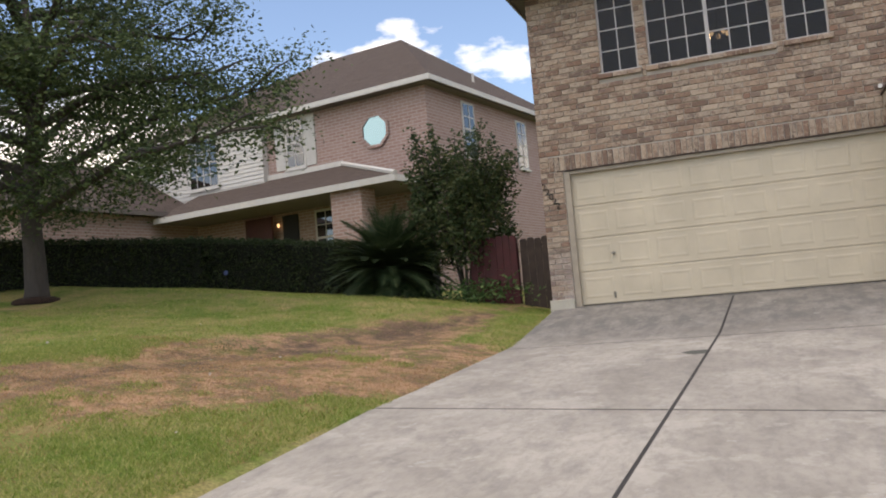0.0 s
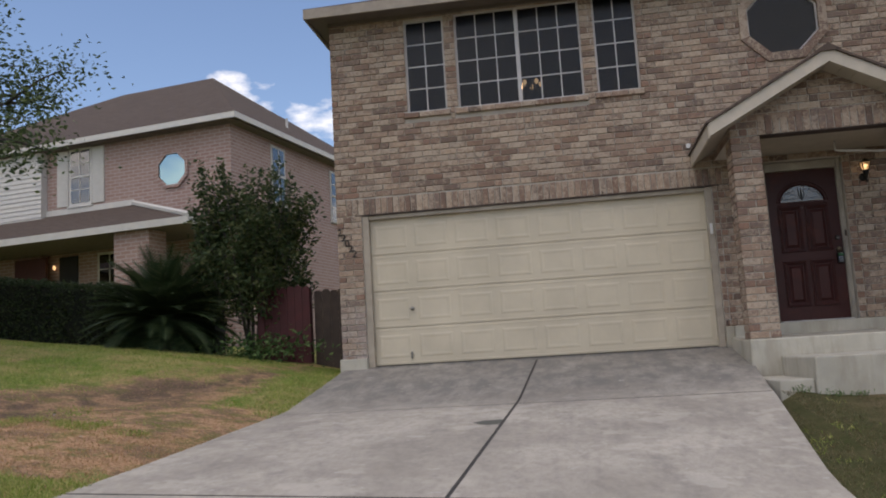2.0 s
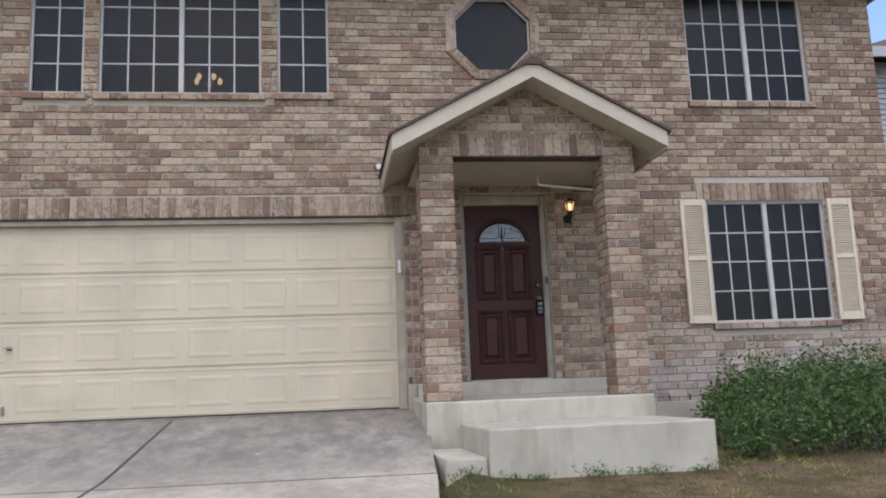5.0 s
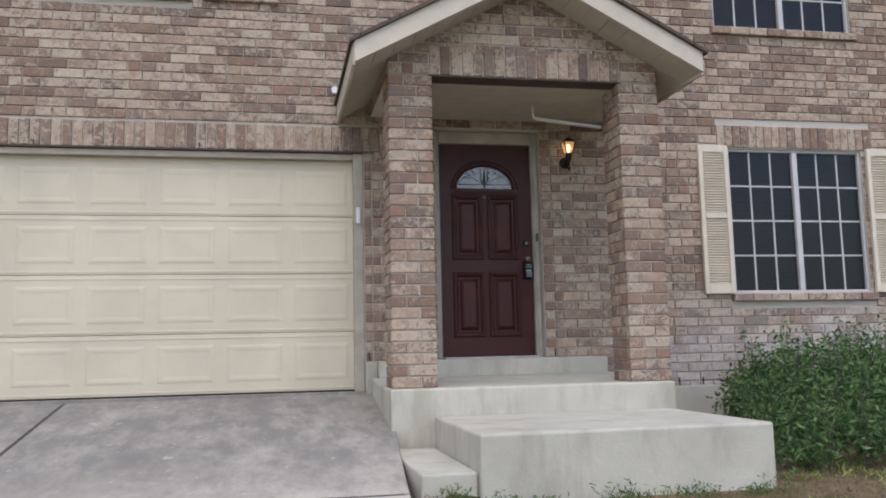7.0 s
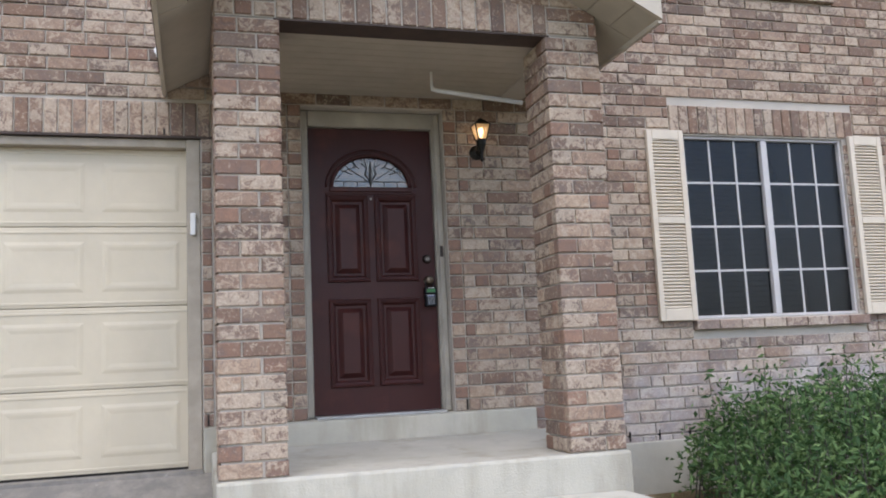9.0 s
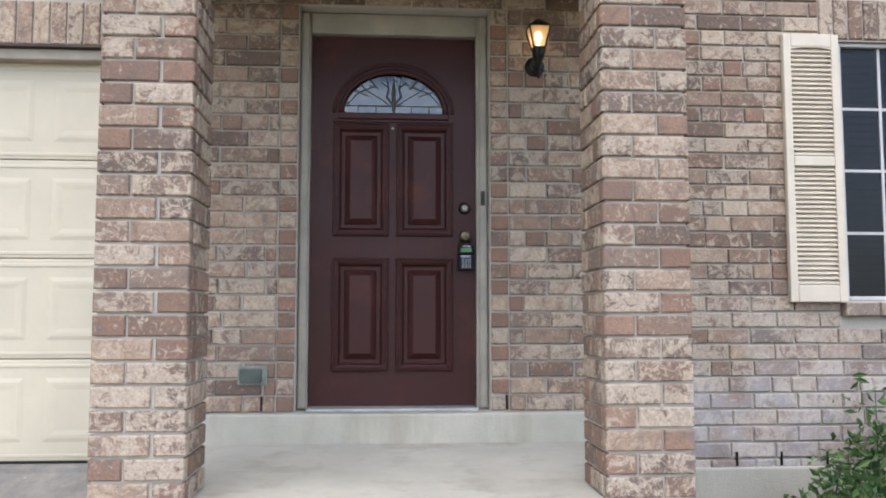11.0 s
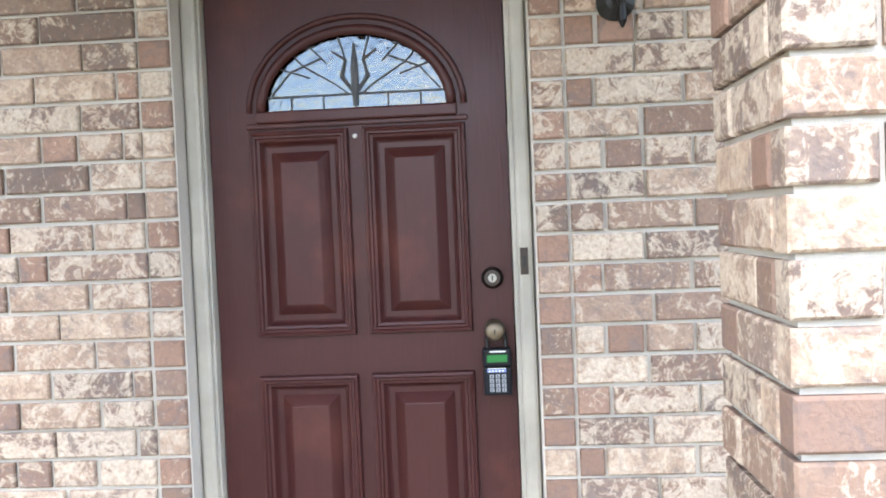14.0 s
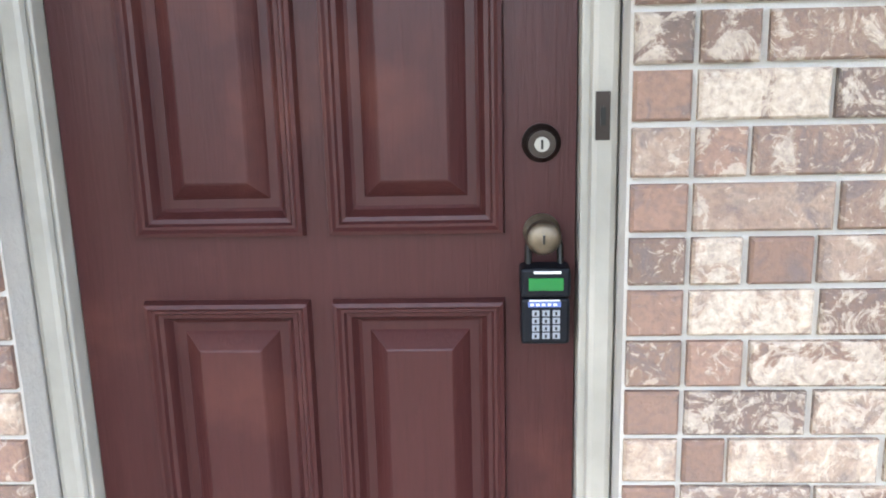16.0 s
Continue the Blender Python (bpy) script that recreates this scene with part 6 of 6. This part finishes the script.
def make_neighbour():
    X, Y = -8.26, 18.9      # the corner nearest to us; the house stands askew to ours
    h = thing("neighbour_house", (X, Y, 1.2), "two-storey pink brick house with brown hip roof", "house")
    h["built_at"] = (X, Y, 1.2)
    h.matrix_basis = pose(-9.08, 21.05, 1.17, 0, 0, -10.5) @ Matrix.Scale(1.1, 4)
    part("front_wall", Geo().box(-14.07, X, Y, Y + 0.25, 0.9, 7.70), PINK, h)
    part("side_wall", Geo().box(X - 0.25, X, Y + 0.251, 29.5, 0.7, 7.70), PINK, h)
    wing = part("siding_wall", Geo().box(-20.0, -14.07, Y - 0.20, Y + 0.05, 5.62, 7.70), SIDING_W, h, "white siding wall")
    part("porch_wall", Geo().box(-20.0, -14.07, Y - 0.20, Y + 0.05, 0.9, 5.619), PINK, h)
    for i in range(16):
        z = 5.65 + i * 0.125
        part("siding_board", Geo().prism([(Y - 0.204, z), (Y - 0.228, z + 0.004), (Y - 0.21, z + 0.12)], "x", -19.9, -14.07), SIDING_W, wing)
    part("back_wall", Geo().box(-20.0, X - 0.26, 29.3, 29.5, 0.7, 7.70), PINK, h)
    part("far_wall", Geo().box(-20.0, -19.8, Y + 0.06, 29.29, 0.7, 7.70), PINK, h)
    z = 7.75
    roof = part("roof", hip_roof(-20.4, X + 0.4, Y - 0.4, 29.9, z + 0.1, (-15.9, 24.2, 11.15), (-12.3, 24.2, 11.15)), DARK_ROOF, h, "brown shingle hip roof")
    part("fascia", fascia(-20.42, X + 0.42, Y - 0.42, 29.92, z - 0.05, z + 0.095), SIDING_W, roof, "white fascia board")
    part("soffit", Geo().box(-20.3, X + 0.3, Y - 0.3, 29.8, z - 0.055, z - 0.02), FAR_SHADE_TRIM, roof)
    part("vent_pipe", Geo().tube([(-9.1, 23.3, 8.3), (-9.1, 23.3, 9.05)], 0.04, 8), SIDING_W, roof)
    house_window(h, "y", Y, -13.23, -12.62, 6.2, 7.62, 2, 4, True)
    house_window(h, "y", Y - 0.20, -17.2, -16.0, 6.1, 7.6, 4, 4)
    house_window(h, "x", X, 20.9, 21.5, 6.0, 7.5, 2, 4)
    house_window(h, "x", X, 24.4, 25.0, 6.0, 7.45, 2, 4)
    # octagon window
    cx, cz = -9.99, 6.73
    a, b = octagon(cx, cz, 0.48), octagon(cx, cz, 0.40)
    win = part("octagon_window", Geo().prism(octagon(cx, cz, 0.41), "y", Y - 0.03, Y - 0.01), SKY_GLASS, h, "octagonal window with a sky-blue tinted reflection")
    for i in range(8):
        j = (i + 1) % 8
        part("frame", Geo().prism([b[i], b[j], a[j], a[i]], "y", Y - 0.06, Y - 0.001), PINK, win)
    # porch roof, beam and column
    x0, x1, y0, ze = -16.9, -8.06, 16.85, 5.02
    top = (-11.2, Y - 0.01, 5.95)
    pr = part("porch_roof", Geo().poly([(x0, y0, ze), (x1, y0, ze), top, (x0, Y - 0.01, 5.95)]).poly([(x1, y0, ze), (x1, Y - 0.01, ze), top]).poly([(x0, y0, ze - 0.02), (x0, Y - 0.01, ze - 0.02), (x1, Y - 0.01, ze - 0.02), (x1, y0, ze - 0.02)]), DARK_ROOF, h, "low porch roof")
    part("porch_fascia", Geo().box(x0, x1 + 0.02, y0 - 0.04, y0, ze - 0.17, ze - 0.005).box(x1 - 0.02, x1 + 0.02, y0 + 0.001, Y - 0.01, ze - 0.17, ze - 0.005), SIDING_W, pr, "white porch fascia")
    part("flashing", Geo().box(-14.07, -11.2, Y - 0.06, Y - 0.005, 5.93, 6.08), SIDING_W, pr)
    part("hip_cap", Geo().tube([(top[0], top[1] - 0.02, top[2] + 0.04), (x1 + 0.02, y0 - 0.02, ze + 0.02)], 0.07, 6), SIDING_W, pr, "white hip trim")
    part("porch_ceiling", Geo().box(x0 + 0.01, x1 - 0.03, y0 + 0.01, Y - 0.02, ze - 0.16, ze - 0.13), FAR_SHADE_TRIM, pr)
    part("porch_column", Geo().box(-10.24, -9.25, 16.98, 17.6, 1.2, ze - 0.165), PINK, h, "square pink brick porch column")
    part("porch_floor", Geo().box(x0, -8.5, 16.9, Y - 0.01, 1.0, 2.3), STEP, h)
    part("front_door", Geo().box(-14.9, -13.85, Y - 0.29, Y - 0.205, 2.3, 4.78), RED_DOOR, h, "dark red front door")
    # flat near-black sheet on the wall draws the doorway's shade, nothing is cut out
    part("porch_recess", Geo().box(-13.62, -13.02, Y - 0.04, Y - 0.005, 2.3, 4.78), DARK, h, "black sheet standing in for a shaded doorway")
    house_window(h, "y", Y, -12.3, -11.3, 3.2, 4.72, 3, 4)
    part("porch_lamp", Geo().lathe([(0.02, 0.0), (0.045, 0.06), (0.02, 0.12)], (-13.74, Y - 0.1, 4.45), "z", 10), FAR_BULB, h, "lit porch lamp")
    # garage wing
    part("wing_wall", Geo().box(-17.29, -17.04, 12.6, Y - 0.21, 1.0, 5.10), PINK, h)
    part("wing_front", Geo().box(-23.5, -17.3, 12.6, 12.85, 1.0, 5.10), PINK, h)
    part("wing_garage_door", Geo().box(-22.8, -18.0, 12.56, 12.598, 2.1, 4.3), WHITE, h, "white garage door")
    wr = part("wing_roof", hip_roof(-23.9, -16.64, 12.2, Y - 0.22, 5.21, (-20.3, 15.6, 7.2), (-20.3, Y - 0.3, 7.2)), DARK_ROOF, h, "brown shingle wing roof")
    part("fascia", fascia(-23.92, -16.62, 12.18, Y - 0.215, 5.08, 5.20), FAR_SHADE_TRIM, wr)


make_neighbour()


def make_east_house():
    h = thing("east_house", (15, 20, 0.9), "neighbouring house with grey siding over brown brick", "house")
    part("lower_wall", Geo().box(9.8, 20.0, 13.4, 24.0, 0.4, 4.75), RUST, h)
    up = part("siding_wall", Geo().box(9.82, 19.98, 13.42, 23.98, 4.751, 6.5), SIDING_G, h, "grey lap siding")
    for i in range(20):
        z = 4.76 + i * 0.0865
        part("siding_board", Geo().prism([(13.418, z), (13.392, z + 0.004), (13.412, z + 0.083)], "x", 9.8, 20.0), SIDING_G, up)
        part("siding_board", Geo().prism([(9.818, z), (9.792, z + 0.004), (9.812, z + 0.083)], "y", 13.4, 24.0), SIDING_G, up)
    r = part("roof", hip_roof(9.4, 20.5, 13.0, 24.5, 6.6, (14.9, 17.5, 9.2), (14.9, 20.0, 9.2)), DARK_ROOF, h)
    part("fascia", fascia(9.38, 20.52, 12.98, 24.52, 6.42, 6.59), SIDING_G, r)


make_east_house()

# bricks of the front, last
brick_front()
